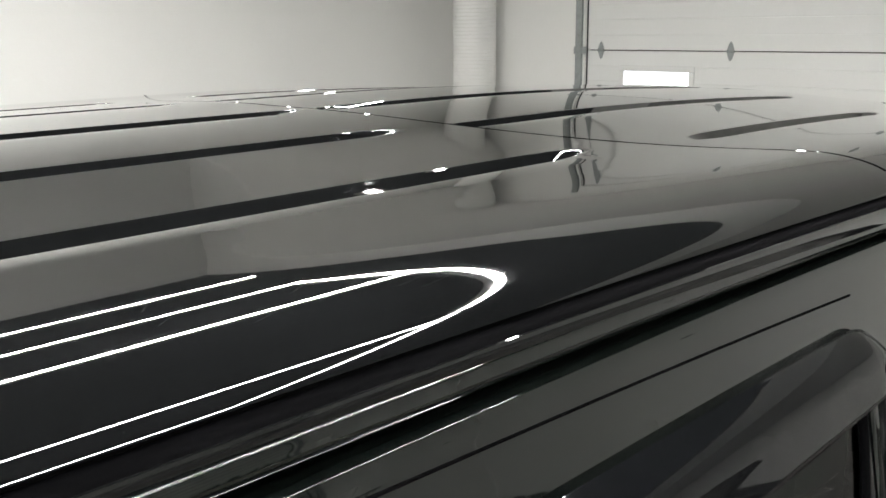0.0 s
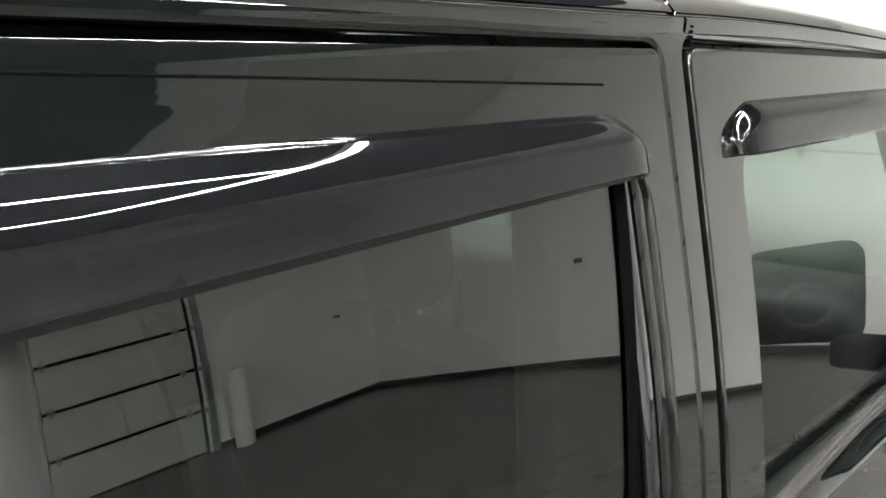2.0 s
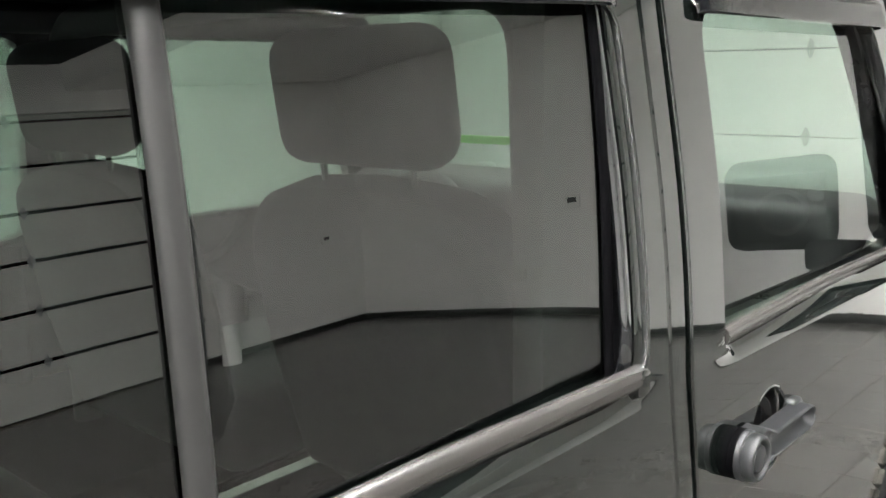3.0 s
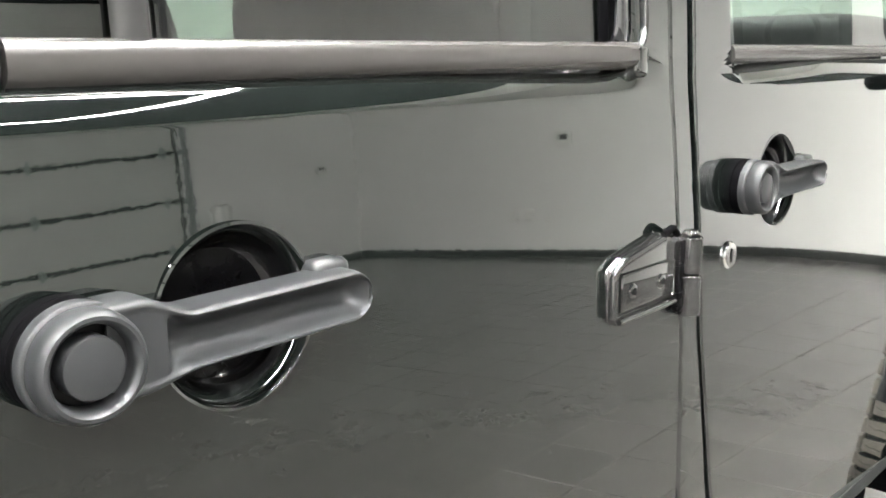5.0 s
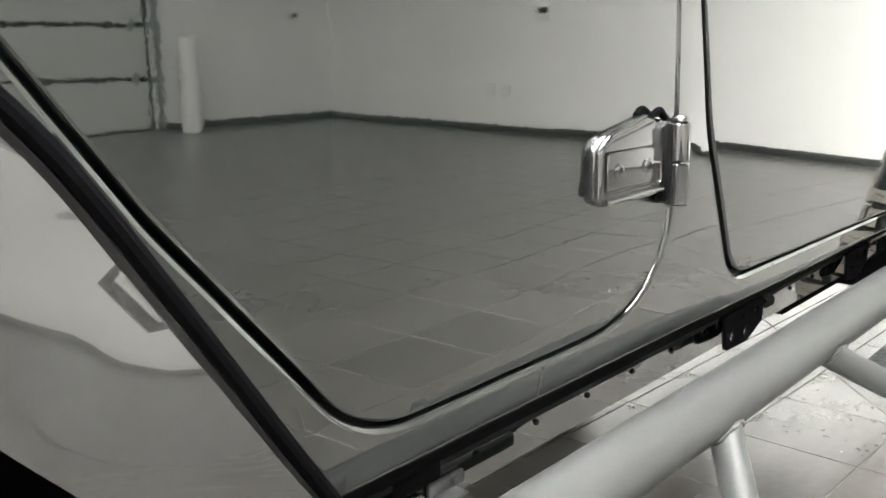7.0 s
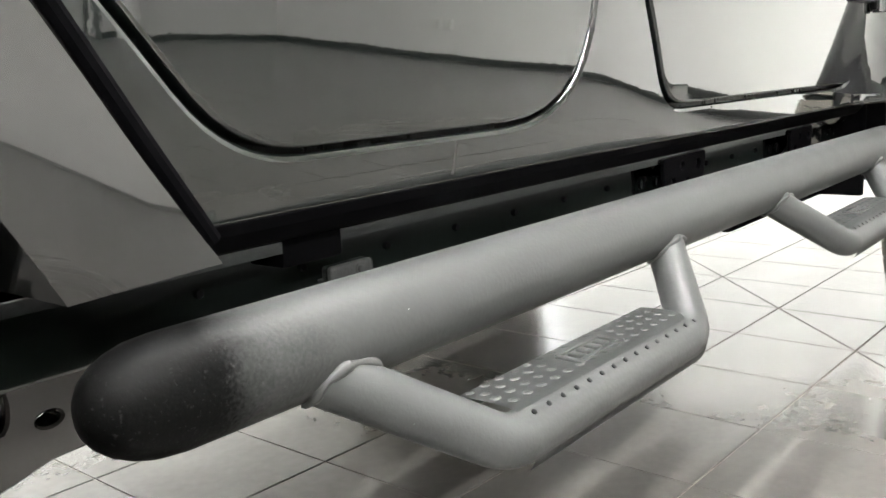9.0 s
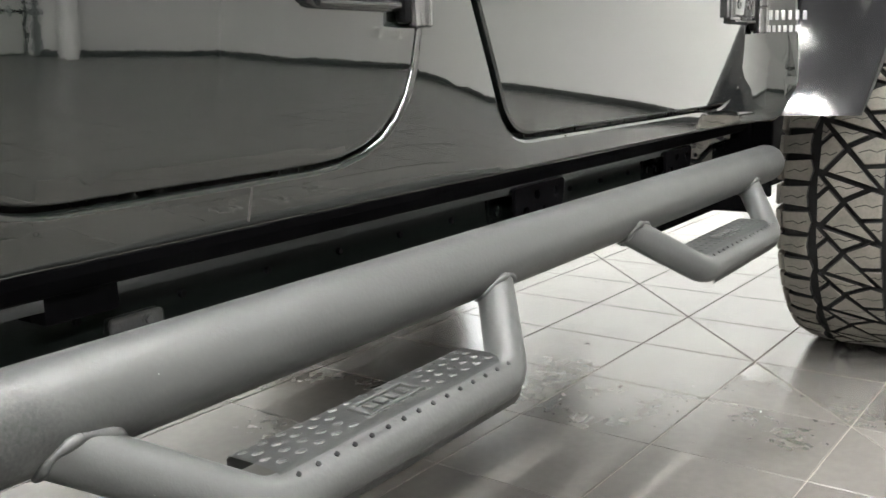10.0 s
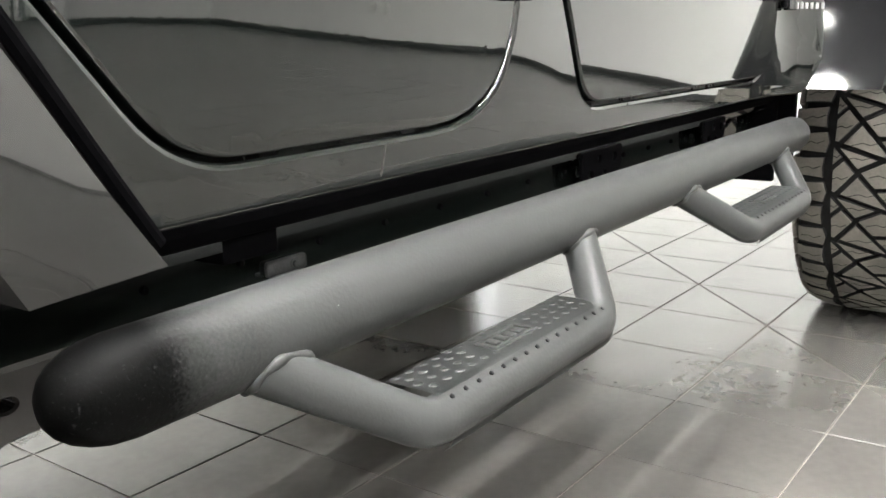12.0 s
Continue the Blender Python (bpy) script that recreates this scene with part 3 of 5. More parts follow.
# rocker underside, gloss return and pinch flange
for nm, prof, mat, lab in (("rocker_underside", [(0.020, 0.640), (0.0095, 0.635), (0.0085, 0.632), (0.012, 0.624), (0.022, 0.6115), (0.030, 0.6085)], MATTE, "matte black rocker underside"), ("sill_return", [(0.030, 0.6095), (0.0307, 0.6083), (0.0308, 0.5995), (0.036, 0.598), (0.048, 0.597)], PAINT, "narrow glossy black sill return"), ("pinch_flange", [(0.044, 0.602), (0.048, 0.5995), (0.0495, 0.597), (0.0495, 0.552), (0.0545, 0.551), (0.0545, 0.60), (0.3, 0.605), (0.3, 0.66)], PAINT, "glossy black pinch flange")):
    bm = bmesh.new()
    a = [bm.verts.new((-0.48 if nm == "rocker_underside" else -0.74, y, z)) for y, z in prof]
    b = [bm.verts.new((1.12, y, z)) for y, z in prof]
    for k in range(len(prof) - 1):
        bm.faces.new((a[k], b[k], b[k + 1], a[k + 1]))
    part(nm, bm, mat, car, lab, angle=5)
bm = bmesh.new()
add_box(bm, -2.0, 2.3, 0.18, 2 * YC - 0.18, 0.60, 0.70, 0.02)
for y in (0.42, 2 * YC - 0.42):
    add_box(bm, -2.1, 2.5, y - 0.05, y + 0.05, 0.48, 0.60, 0.01)
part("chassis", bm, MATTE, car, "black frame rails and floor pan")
bm = bmesh.new()
hole = lambda cx, cz, a, b: [Vector((cx + a * math.cos(2 * math.pi * k / 20), cz + b * math.sin(2 * math.pi * k / 20))) for k in range(20)]
sheet(bm, rounded([(-0.80, 0.60), (-0.47, 0.60), (-0.475, 0.485, 0.01), (-0.53, 0.482, 0.01), (-0.58, 0.468, 0.01), (-0.80, 0.44)]), [hole(-0.530, 0.509, 0.011, 0.007), hole(-0.528, 0.543, 0.011, 0.007), hole(-0.563, 0.525, 0.008, 0.018)], lambda x, z: 0.10, 0.02, 0.002, 0.05)
part("wheel_well_liner", bm, SEAL, car, "dark grey wheel well liner with slots")
bm = bmesh.new()
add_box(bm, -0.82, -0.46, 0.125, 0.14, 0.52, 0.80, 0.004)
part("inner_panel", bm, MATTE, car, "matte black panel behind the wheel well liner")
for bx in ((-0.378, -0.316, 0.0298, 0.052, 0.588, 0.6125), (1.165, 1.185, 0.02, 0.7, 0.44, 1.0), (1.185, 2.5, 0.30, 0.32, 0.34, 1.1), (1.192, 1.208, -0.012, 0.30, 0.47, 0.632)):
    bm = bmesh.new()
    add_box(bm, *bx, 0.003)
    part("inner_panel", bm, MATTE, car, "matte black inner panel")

# seams in the rocker
def dish_hole(dx):
    return [Vector((-0.571 + dx + 0.0595 * math.cos(2 * math.pi * k / 56), 1.243 + 0.0595 * math.sin(2 * math.pi * k / 56))) for k in range(56)]


rear_door = panel("rear_door", REAR_DOOR, [REAR_WINDOW, dish_hole(0.0)], rear_skin, 0.022, PAINT, car, "glossy black rear door", 0.0026)
front_door = panel("front_door", FRONT_DOOR, [FRONT_WINDOW, dish_hole(0.822)], front_skin, 0.022, PAINT, car, "glossy black front door", 0.0026)


def pane(name, outline, y_of, mat, parent, label):
    bm = bmesh.new()
    sheet(bm, outline, [], y_of, 0, step=0.02, across=0.06)
    ob = part(name, bm, mat, parent, label, angle=60)
    ob.visible_shadow = False
    return ob


def lean(off):
    def y_of(x, z):
        v, w = z - 1.6, max(-0.4, min(0.3, x + 0.35))
        return 0.0085 + off - 0.015 * (z - 1.39) + 0.192 * max(0.0, z - 1.39) ** 2 + 0.0117 * v - 0.029 * v * v + 0.284 * v ** 3 - 0.019 * w * w - 0.0227 * w * v
    return y_of


def lean_left(off):
    f = lean(off)
    return lambda x, z: 2 * YC - f(x, z)


REAR_GLASS = rounded([(-0.115, 1.84), (-0.115, 1.36), (-0.611, 1.36), (-0.611, 1.84)])
REAR_GLASS_2 = rounded([(-0.613, 1.84), (-0.613, 1.36), (-0.78, 1.36), (-0.78, 1.84)])
FRONT_GLASS = rounded([(0.10, 1.84), (0.10, 1.36), (0.93, 1.36), (0.70, 1.84)])
pane("window_pane", REAR_GLASS, lean(0.021), TINT_REAR, rear_door, "dark tinted window glass")
pane("window_pane", REAR_GLASS_2, lean(0.021), TINT_REAR, rear_door, "dark tinted fixed window glass")
pane("window_pane", FRONT_GLASS, lean(0.026), TINT_FRONT, front_door, "clear green window glass")
pane("window_pane", grown(REAR_WINDOW, 0.01), lean_left(0.016), TINT_REAR, car, "window glass of the far rear door")
pane("window_pane", grown(FRONT_WINDOW, 0.01), lean_left(0.016), TINT_FRONT, car, "window glass of the far front door")
pane("window_pane", grown(QUARTER, 0.01), lean(0.016), TINT_REAR, car, "tinted quarter glass")
pane("window_pane", grown(QUARTER, 0.01), lean_left(0.016), TINT_REAR, car, "tinted quarter glass")


def strip(name, pts, w, t, mat, parent, label="", off=0.0, skin=side):
    """A flat moulding that follows points in x and z on the side, w high and t proud."""
    bm = bmesh.new()
    rows = []
    pts = [Vector(p) for p in pts]
    for i, p in enumerate(pts):
        d = (pts[min(i + 1, len(pts) - 1)] - pts[max(i - 1, 0)]).normalized()
        nn = Vector((-d.y, d.x))
        ring = []
        for u, v in ((-0.5, 0.6), (-0.5, 0.0), (-0.36, -0.75), (-0.15, -1.0), (0.15, -1.0), (0.36, -0.75), (0.5, 0.0), (0.5, 0.6)):
            q = p + nn * (u * w)
            ring.append(bm.verts.new((q.x, skin(q.x, q.y) + off + v * t, q.y)))
        rows.append(ring)
    for a, b in zip(rows, rows[1:]):
        for k in range(len(a) - 1):
            bm.faces.new((a[k], a[k + 1], b[k + 1], b[k]))
    bm.faces.new(rows[0])
    bm.faces.new(rows[-1][::-1])
    return part(name, bm, mat, parent, label, angle=40)


# waist seals, run channels and divider
def rise(x, z0=1.398, z1=1.80, n=16):
    return [(x, z0 + (z1 - z0) * k / (n - 1)) for k in range(n)]


strip("waist_seal", [(-0.69, 1.4), (-0.40, 1.4), (-0.078, 1.4)], 0.026, 0.009, SEAL, rear_door, "grey-brown rubber waist seal")
strip("waist_seal", [(-0.79, 1.4), (-0.694, 1.4)], 0.027, 0.010, SEAL, rear_door, "grey-brown rubber waist seal end")
strip("waist_seal", [(0.122, 1.4), (0.5, 1.4), (0.885, 1.4)], 0.022, 0.008, SEAL, front_door, "grey-brown rubber waist seal")
strip("window_reveal", rise(-0.070), 0.022, 0.002, PAINT, rear_door, "glossy black window reveal", 0.007)
strip("run_channel", rise(-0.092), 0.019, 0.004, VISOR, rear_door, "glossy black run channel", 0.010)
strip("run_channel", rise(-0.109), 0.017, 0.002, MATTE, rear_door, "matte black run channel lip", -0.003, lean(0.021))
strip("divider_post", rise(-0.612, 1.405), 0.024, 0.006, POST, rear_door, "dark grey window divider post", -0.006, lean(0.021))
strip("run_channel", rise(0.117), 0.012, 0.003, MATTE, front_door, "black rubber run channel", 0.008)
bm = bmesh.new()
add_box(bm, -0.090, -0.068, side(-0.08, 1.39) - 0.010, side(-0.08, 1.39) + 0.012, 1.378, 1.410, 0.006, 3)
part("corner_cap", bm, PAINT, rear_door, "small glossy corner cap at the window")


def visor_out(v):
    """How far the visor stands off the frame: upright below, rolling in towards its upper edge."""
    u = max(0.0, (v - 0.55) / 0.45)
    return 0.023 * (1 - 0.85 * u ** 2.1) + 0.0015 * (0.42 - min(v, 0.42)) - 0.003 * max(0.0, 1 - v / 0.08)


def visor(x0, x1, parent, first=0.055):
    """A smoked window visor: curved sheet that stands proud of the frame at its lower edge."""
    bm = bmesh.new()
    n, m = 60, 24
    grid = []
    for i in range(n + 1):
        u = i / n
        x = x0 + (x1 - x0) * (u - 0.9 * math.sin(2 * math.pi * u) / (2 * math.pi))
        e = min((x - x0) / first, (x1 - x) / 0.055)
        end = math.sqrt(max(0.0, 1 - (1 - min(1, e)) ** 2))
        col = []
        for j in range(m + 1):
            v = j / m
            foot = 1.787 - (0.017 * max(0.0, min(1.0, (-0.12 - x) / 0.55)) if x < 0.03 else 0.0)
            brow = 1.838
            top = foot + (brow - foot) * (0.25 + 0.75 * end)
            z = foot + (top - foot) * v
            out = visor_out(v) * (0.35 + 0.65 * end)
            col.append(bm.verts.new((x, side(x, z) - 0.002 - out, z)))
        grid.append(col)
    for a, b in zip(grid, grid[1:]):
        for j in range(m):
            bm.faces.new((a[j], b[j], b[j + 1], a[j + 1]))
    bmesh.ops.solidify(bm, geom=bm.faces[:], thickness=0.0015)
    return part("window_visor", bm, VISOR, parent, "glossy smoked window visor", angle=50)


visor(-0.80, -0.082, rear_door)
visor(0.095, 0.76, front_door, 0.055)
# shadow line of each visor flange, laid on as a thin matte black strip
for door, x0, x1 in ((rear_door, -0.72, -0.115), (front_door, 0.15, 0.74)):
    strip("visor_flange_shadow", [(x, (1.8557 if x < 0 else 1.862) - 0.036 * min(x, 0.0)) for x in (x0 + (x1 - x0) * k / 30 for k in range(31))], 0.0022, 0.0006, MATTE, door, "thin dark strip painted as the shadow line of the visor flange")


def handle(parent, dx):
    """Door handle in its round recess; dx shifts it along the car."""
    cx, cz = -0.571 + dx, 1.243
    y0 = side(cx, cz)
    m = Matrix.Translation((cx, y0, cz)) @ Matrix.Rotation(radians(90), 4, "X")
    bm = bmesh.new()
    add_lathe(bm, [(0.0605, -0.0015), (0.0605, 0.0008), (0.0585, 0.0012), (0.0555, -0.0015), (0.0525, -0.008), (0.0515, -0.012)], 64, m, close=False)
    dish = part("handle_dish", bm, PAINT, parent, "glossy black round recess rim", angle=50)
    bm = bmesh.new()
    add_lathe(bm, [(0.0513 * math.cos(k / 12 * math.pi / 2) + 0.0004, -0.011 - 0.030 * math.sin(k / 12 * math.pi / 2)) for k in range(13)], 56, m, close=False)
    part("bowl", bm, BOWL, dish, "black recess bowl", angle=80)
    # round boss with the push button at the rear end
    bx, bz = -0.686 + dx, 1.248
    mb = Matrix.Translation((bx, side(bx, bz), bz)) @ Matrix.Rotation(radians(90), 4, "X")
    bm = bmesh.new()
    add_lathe(bm, [(0.0300, -0.004), (0.0312, 0.001), (0.0312, 0.0166), (0.0326, 0.0172), (0.0326, 0.0236), (0.0318, 0.0248), (0.0302, 0.0254), (0.0302, 0.0262), (0.0306, 0.0270), (0.0304, 0.034), (0.0296, 0.0385), (0.0276, 0.0408), (0.0256, 0.0410), (0.0238, 0.0395), (0.0226, 0.034), (0.0222, 0.026)], 48, mb)
    boss = part("handle_boss", bm, SILVER, parent, "grey painted handle boss", angle=40)
    bm = bmesh.new()
    add_lathe(bm, [(0.0316, -0.001), (0.0326, 0.0004), (0.0326, 0.0078), (0.0316, 0.0084), (0.0316, 0.0092), (0.0326, 0.0098), (0.0326, 0.0158), (0.0314, 0.0166)], 44, mb)
    part("gasket", bm, MATTE, boss, "black handle base ring")
    bm = bmesh.new()
    add_lathe(bm, [(0.0222, 0.0262), (0.0215, 0.0272), (0.0172, 0.0275)], 40, mb)
    part("button_gap", bm, UNDER, boss)
    bm = bmesh.new()
    add_lathe(bm, [(0.0172, 0.024), (0.0172, 0.0372), (0.0166, 0.0386), (0.0152, 0.0392)], 40, mb)
    part("push_button", bm, SILVER, boss, "round grey push button")
    # grip bar, hollowed along its face
    bm = bmesh.new()
    rows = []
    n = 72
    for i in range(n + 1):
        u = i / n
        x = bx + 0.012 + u * 0.189
        k = max(0.0, min(1.0, (u - 0.10) / 0.18))
        k = k * k * (3 - 2 * k)
        top = bz + 0.0285 * (1 - k) + 0.0165 * k
        low = bz - 0.0265 * (1 - k) - 0.0185 * k
        if u > 0.91:
            e = math.sqrt(max(0.03, 1 - ((u - 0.91) / 0.09) ** 2 * 0.97))
            mid = (top + low) / 2
            top, low = mid + (top - mid) * e, mid + (low - mid) * e
        yb = side(x, bz) - 0.0205 - 0.004 * k + 0.004 * u
        e = max(0.0, min(1.0, (u - 0.185) / 0.07, (0.975 - u) / 0.06))
        dip = math.sqrt(1 - (1 - e) ** 2)
        ring = []
        trough = [(v, -0.0105 + 0.0150 * dip * math.sin(math.pi * (v - 0.11) / 0.78) ** 0.7) for v in (0.125, 0.15, 0.19, 0.26, 0.36, 0.5, 0.64, 0.74, 0.81, 0.85, 0.875)]
        for v, o in [(0.0, 0.016), (0.0, -0.005), (0.012, -0.0085), (0.035, -0.0112), (0.065, -0.0120), (0.095, -0.0116)] + trough + [(0.905, -0.0116), (0.935, -0.0120), (0.965, -0.0112), (0.988, -0.0085), (1.0, -0.005), (1.0, 0.016)]:
            ring.append(bm.verts.new((x, yb + o, low + (top - low) * v)))
        rows.append(ring)
    for a, b in zip(rows, rows[1:]):
        for k in range(len(a)):
            bm.faces.new((a[k], a[(k + 1) % len(a)], b[(k + 1) % len(a)], b[k]))
    bm.faces.new(rows[0][::-1])
    bm.faces.new(rows[-1])
    part("grip_bar", bm, SILVER, boss, "grey painted hollowed grip bar", angle=50)
    bm = bmesh.new()
    xf = bx + 0.168
    add_box(bm, xf - 0.002, xf + 0.030, side(xf, bz) - 0.016, side(xf, bz) + 0.004, bz - 0.0135, bz + 0.0225, 0.007, 3)
    part("front_mount", bm, SILVER, boss)


handle(rear_door, 0.0)
handle(front_door, 0.822)
bm = bmesh.new()
mk = Matrix.Translation((0.118, side(0.118, 1.168), 1.168)) @ Matrix.Rotation(radians(90), 4, "X")
add_lathe(bm, [(0.0165, 0.0), (0.0165, 0.003), (0.0145, 0.0048), (0.006, 0.0052)], 32, mk)
lock = part("key_lock", bm, CHROME, front_door, "bright round key lock")
bm = bmesh.new()
add_box(bm, 0.1165, 0.1195, side(0.118, 1.168) - 0.0062, side(0.118, 1.168) - 0.005, 1.160, 1.176)
part("key_slot", bm, UNDER, lock, angle=0)


def hinge(px, zc, parent):
    """A door hinge: leaf with a raised rim on two sides, a knuckle with its pin, two bolts."""
    y = side(px, zc)
    bm = bmesh.new()
    out = rounded([(px - 0.010, zc + 0.044, 0.004), (px - 0.010, zc - 0.032, 0.004), (px - 0.132, zc - 0.031, 0.006), (px - 0.148, zc - 0.024, 0.008), (px - 0.148, zc + 0.028, 0.010), (px - 0.128, zc + 0.038, 0.01), (px - 0.052, zc + 0.052, 0.008)], 4)
    rings = []
    for ring, o in ((out, 0.004), (out, -0.003), (grown(out, -0.0015), -0.0052), (grown(out, -0.004), -0.006)):
        rings.append([bm.verts.new((p.x, y + o, p.y)) for p in ring])
    for a, b in zip(rings, rings[1:]):
        for k in range(len(a)):
            bm.faces.new((a[k], a[(k + 1) % len(a)], b[(k + 1) % len(a)], b[k]))
    bm.faces.new(rings[-1])
    leaf = part("hinge", bm, HINGE, parent, "glossy black exposed door hinge", angle=40)
    # raised ribs along the upper edge, the rear edge and the foot
    for pts, r in (([(px - 0.050, zc + 0.047), (px - 0.126, zc + 0.034), (px - 0.143, zc + 0.026), (px - 0.144, zc - 0.02)], 0.0045), ([(px - 0.022, zc - 0.026), (px - 0.132, zc - 0.0265)], 0.0034)):
        bm = bmesh.new()
        add_tube(bm, bend([(a, y - 0.0075, b) for a, b in pts], 0.012, 5), r, 12)
        part("rib", bm, HINGE, leaf)
    bm = bmesh.new()
    add_box(bm, px - 0.131, px - 0.024, y - 0.0085, y - 0.004, zc - 0.019, zc + 0.022, 0.0045, 3)
    part("boss", bm, HINGE, leaf)
    for bx in (px - 0.110, px - 0.054):
        bm = bmesh.new()
        mm = Matrix.Translation((bx, y - 0.0083, zc + 0.002)) @ Matrix.Rotation(radians(90), 4, "X")
        add_lathe(bm, [(0.0078, 0.0), (0.0078, 0.0012), (0.0066, 0.0026), (0.0042, 0.0030), (0.0040, 0.0006)], 24, mm)
        part("bolt", bm, HINGE, leaf, "dark domed socket bolt")
    bm = bmesh.new()
    for z0, z1 in ((zc - 0.046, zc - 0.001), (zc + 0.001, zc + 0.041)):
        add_lathe(bm, [(0.0115, z0), (0.0128, z0 + 0.0015), (0.0128, z1 - 0.0015), (0.0115, z1)], 28, Matrix.Translation((px + 0.004, y - 0.011, 0)))
    add_lathe(bm, [(0.008, zc + 0.041), (0.010, zc + 0.0425), (0.010, zc + 0.045), (0.007, zc + 0.048)], 20, Matrix.Translation((px + 0.004, y - 0.011, 0)))
    part("knuckle", bm, HINGE, leaf, "glossy black hinge knuckle with pin cap")
    bm = bmesh.new()
    add_box(bm, px - 0.016, px + 0.026, y - 0.010, y + 0.004, zc - 0.042, zc + 0.039, 0.004)
    part("body_leaf", bm, UNDER, leaf)
    bm = bmesh.new()
    add_tube(bm, bend([(px - 0.052, y - 0.009, zc + 0.050), (px - 0.038, y - 0.011, zc + 0.057), (px - 0.022, y - 0.008, zc + 0.047)], 0.01), 0.0040, 10)
    part("stop_bumper", bm, MATTE, leaf, "small black rubber bumper")


for zc in (1.168, 0.842):
    hinge(0.0, zc, rear_door)
    hinge(1.018, zc, front_door)

# ---- hard top ----
RIBS_REAR = ((0.314, -0.18), (0.505, -0.24), (0.705, -0.21), (0.955, -0.22), (1.226, -0.18))
RIBS_FRONT = ((0.285, 0.09, 0.47), (0.490, -0.06, 0.66), (0.705, -0.06, 0.74), (0.955, -0.06, 0.74), (1.25, 0.09, 0.62))
GR_REAR = tuple(r[0] for r in RIBS_REAR)
GR_FRONT = tuple(r[0] for r in RIBS_FRONT)


def seam_x(y):
    """The bowed joint between the rear top and the front panels."""
    return 0.026 - 0.150 * max(0.0, 1 - ((y - YC) / 0.62) ** 2)


def groove_depth(x, y, x0, x1, yc):
    w = 0.017
    dx = max(x0 - x, x - x1, 0.0)
    d = math.hypot(dx * 0.25, y - yc) / w
    if d >= 1:
        return 0.0
    k = min(1.0, (1 - d) / 0.55)
    a = 0.14
    k = k * k / (2 * a * (1 - a)) if k < a else 1 - (1 - k) ** 2 / (2 * a * (1 - a)) if k > 1 - a else (k - a / 2) / (1 - a)
    return 0.0085 * k


def roof_z(x, y, front=False):
    yy = min(y, 2 * YC - y)
    d = max(0.0, min(1.0, (0.206 - yy) / 0.131)) * 0.99
    k = max(0.0, min(1.0, (yy - 0.22) / 0.5))
    crown = 1.949 + 0.020 * k * k * (3 - 2 * k)
    low = (1 - 0.99 ** 3.3) ** (1 / 3.3)
    edge = 1.912 + 0.0075 * max(0.0, min(0.9, -x))
    z = edge + (crown - edge) * ((1 - d ** 3.3) ** (1 / 3.3) - low) / (1 - low)
    if x > 0.1:
        z -= 0.022 * ((x - 0.1) / 0.68) ** 1.7
    if front:
        for g, e, e1 in RIBS_FRONT:
            z -= groove_depth(x, y, e, e1, g)
    else:
        for g, e in RIBS_REAR:
            z -= groove_depth(x, y, -1.7, e, g)
    return z


def roof(name, front, label):
    """One roof shell, laid out between its straight end and the bowed joint."""
    ys = set()
    for k in range(40):
        a = k / 39 * math.pi / 2
        y = 0.0785 + 0.157 * (1 - math.cos(a))
        ys.add(round(y, 5))
        ys.add(round(2 * YC - y, 5))
    y = 0.235
    while y < 2 * YC - 0.235:
        ys.add(round(y, 5))
        near = min(abs(y - g) for g in (GR_FRONT if front else GR_REAR))
        y += 0.0018 if near < 0.026 else 0.016
    ys = sorted(ys)
    n = 150
    bm = bmesh.new()
    g = []
    for i in range(n + 1):
        u = i / n
        row = []
        for y in ys:
            s = seam_x(y) + (0.003 if front else -0.003)
            e = 0.88 if front else -1.98
            if front:
                x = s + (e - s) * (0.45 * u + 0.55 * u * u)
            else:
                x = s + (e - s) * (0.18 * u + 0.82 * u ** 2.4)
            yy = min(y, 2 * YC - y)
            draw = bow(x) * 0.5 * max(0.0, min(1.0, (0.30 - yy) / 0.18))
            row.append(bm.verts.new((x, y + (draw if y < YC else -draw), roof_z(x, y, front))))
        g.append(row)
    for a, b in zip(g, g[1:]):
        for k in range(len(ys) - 1):
            bm.faces.new((a[k], b[k], b[k + 1], a[k + 1]))
    s = -1 if front else 1
    row = g[0]
    low = [bm.verts.new((v.co.x + s * 0.0015, v.co.y, v.co.z - 0.002)) for v in row]
    bot = [bm.verts.new((v.co.x + s * 0.0015, v.co.y, v.co.z - 0.025)) for v in row]
    for k in range(len(row) - 1):
        bm.faces.new((row[k], row[k + 1], low[k + 1], low[k]))
        bm.faces.new((low[k], low[k + 1], bot[k + 1], bot[k]))
    row = g[-1]
    bot = [bm.verts.new((v.co.x - s * 0.02, v.co.y, v.co.z - 0.03)) for v in row]
    for k in range(len(row) - 1):
        bm.faces.new((row[k], row[k + 1], bot[k + 1], bot[k]))
    # ledge and upright band above the doors
    for si, sg in ((0, 1), (-1, -1)):
        lines = [[r[si] for r in g]]
        for dy, dz in ((0.0030, -0.0014), (0.0030, -0.0072), (-0.0085, -0.0060), (-0.0108, -0.0052), (-0.0118, -0.0056), (-0.0122, -0.0070), (-0.0120, -0.0110), (-0.0114, -0.0155), (-0.0108, -0.0192), (-0.0095, -0.0205), (0.012, -0.0209)):
            lines.append([bm.verts.new((v.co.x, v.co.y + sg * dy, v.co.z + dz)) for v in lines[0]])
        for a, b in zip(lines, lines[1:]):
            for k in range(len(a) - 1):
                bm.faces.new((a[k], a[k + 1], b[k + 1], b[k]))
    return part(name, bm, ROOFPAINT, car, label, angle=20)


roof("hard_top", False, "glossy black hard top roof with recessed ribs")
roof("roof_panel", True, "glossy black removable front roof panel with recessed ribs")
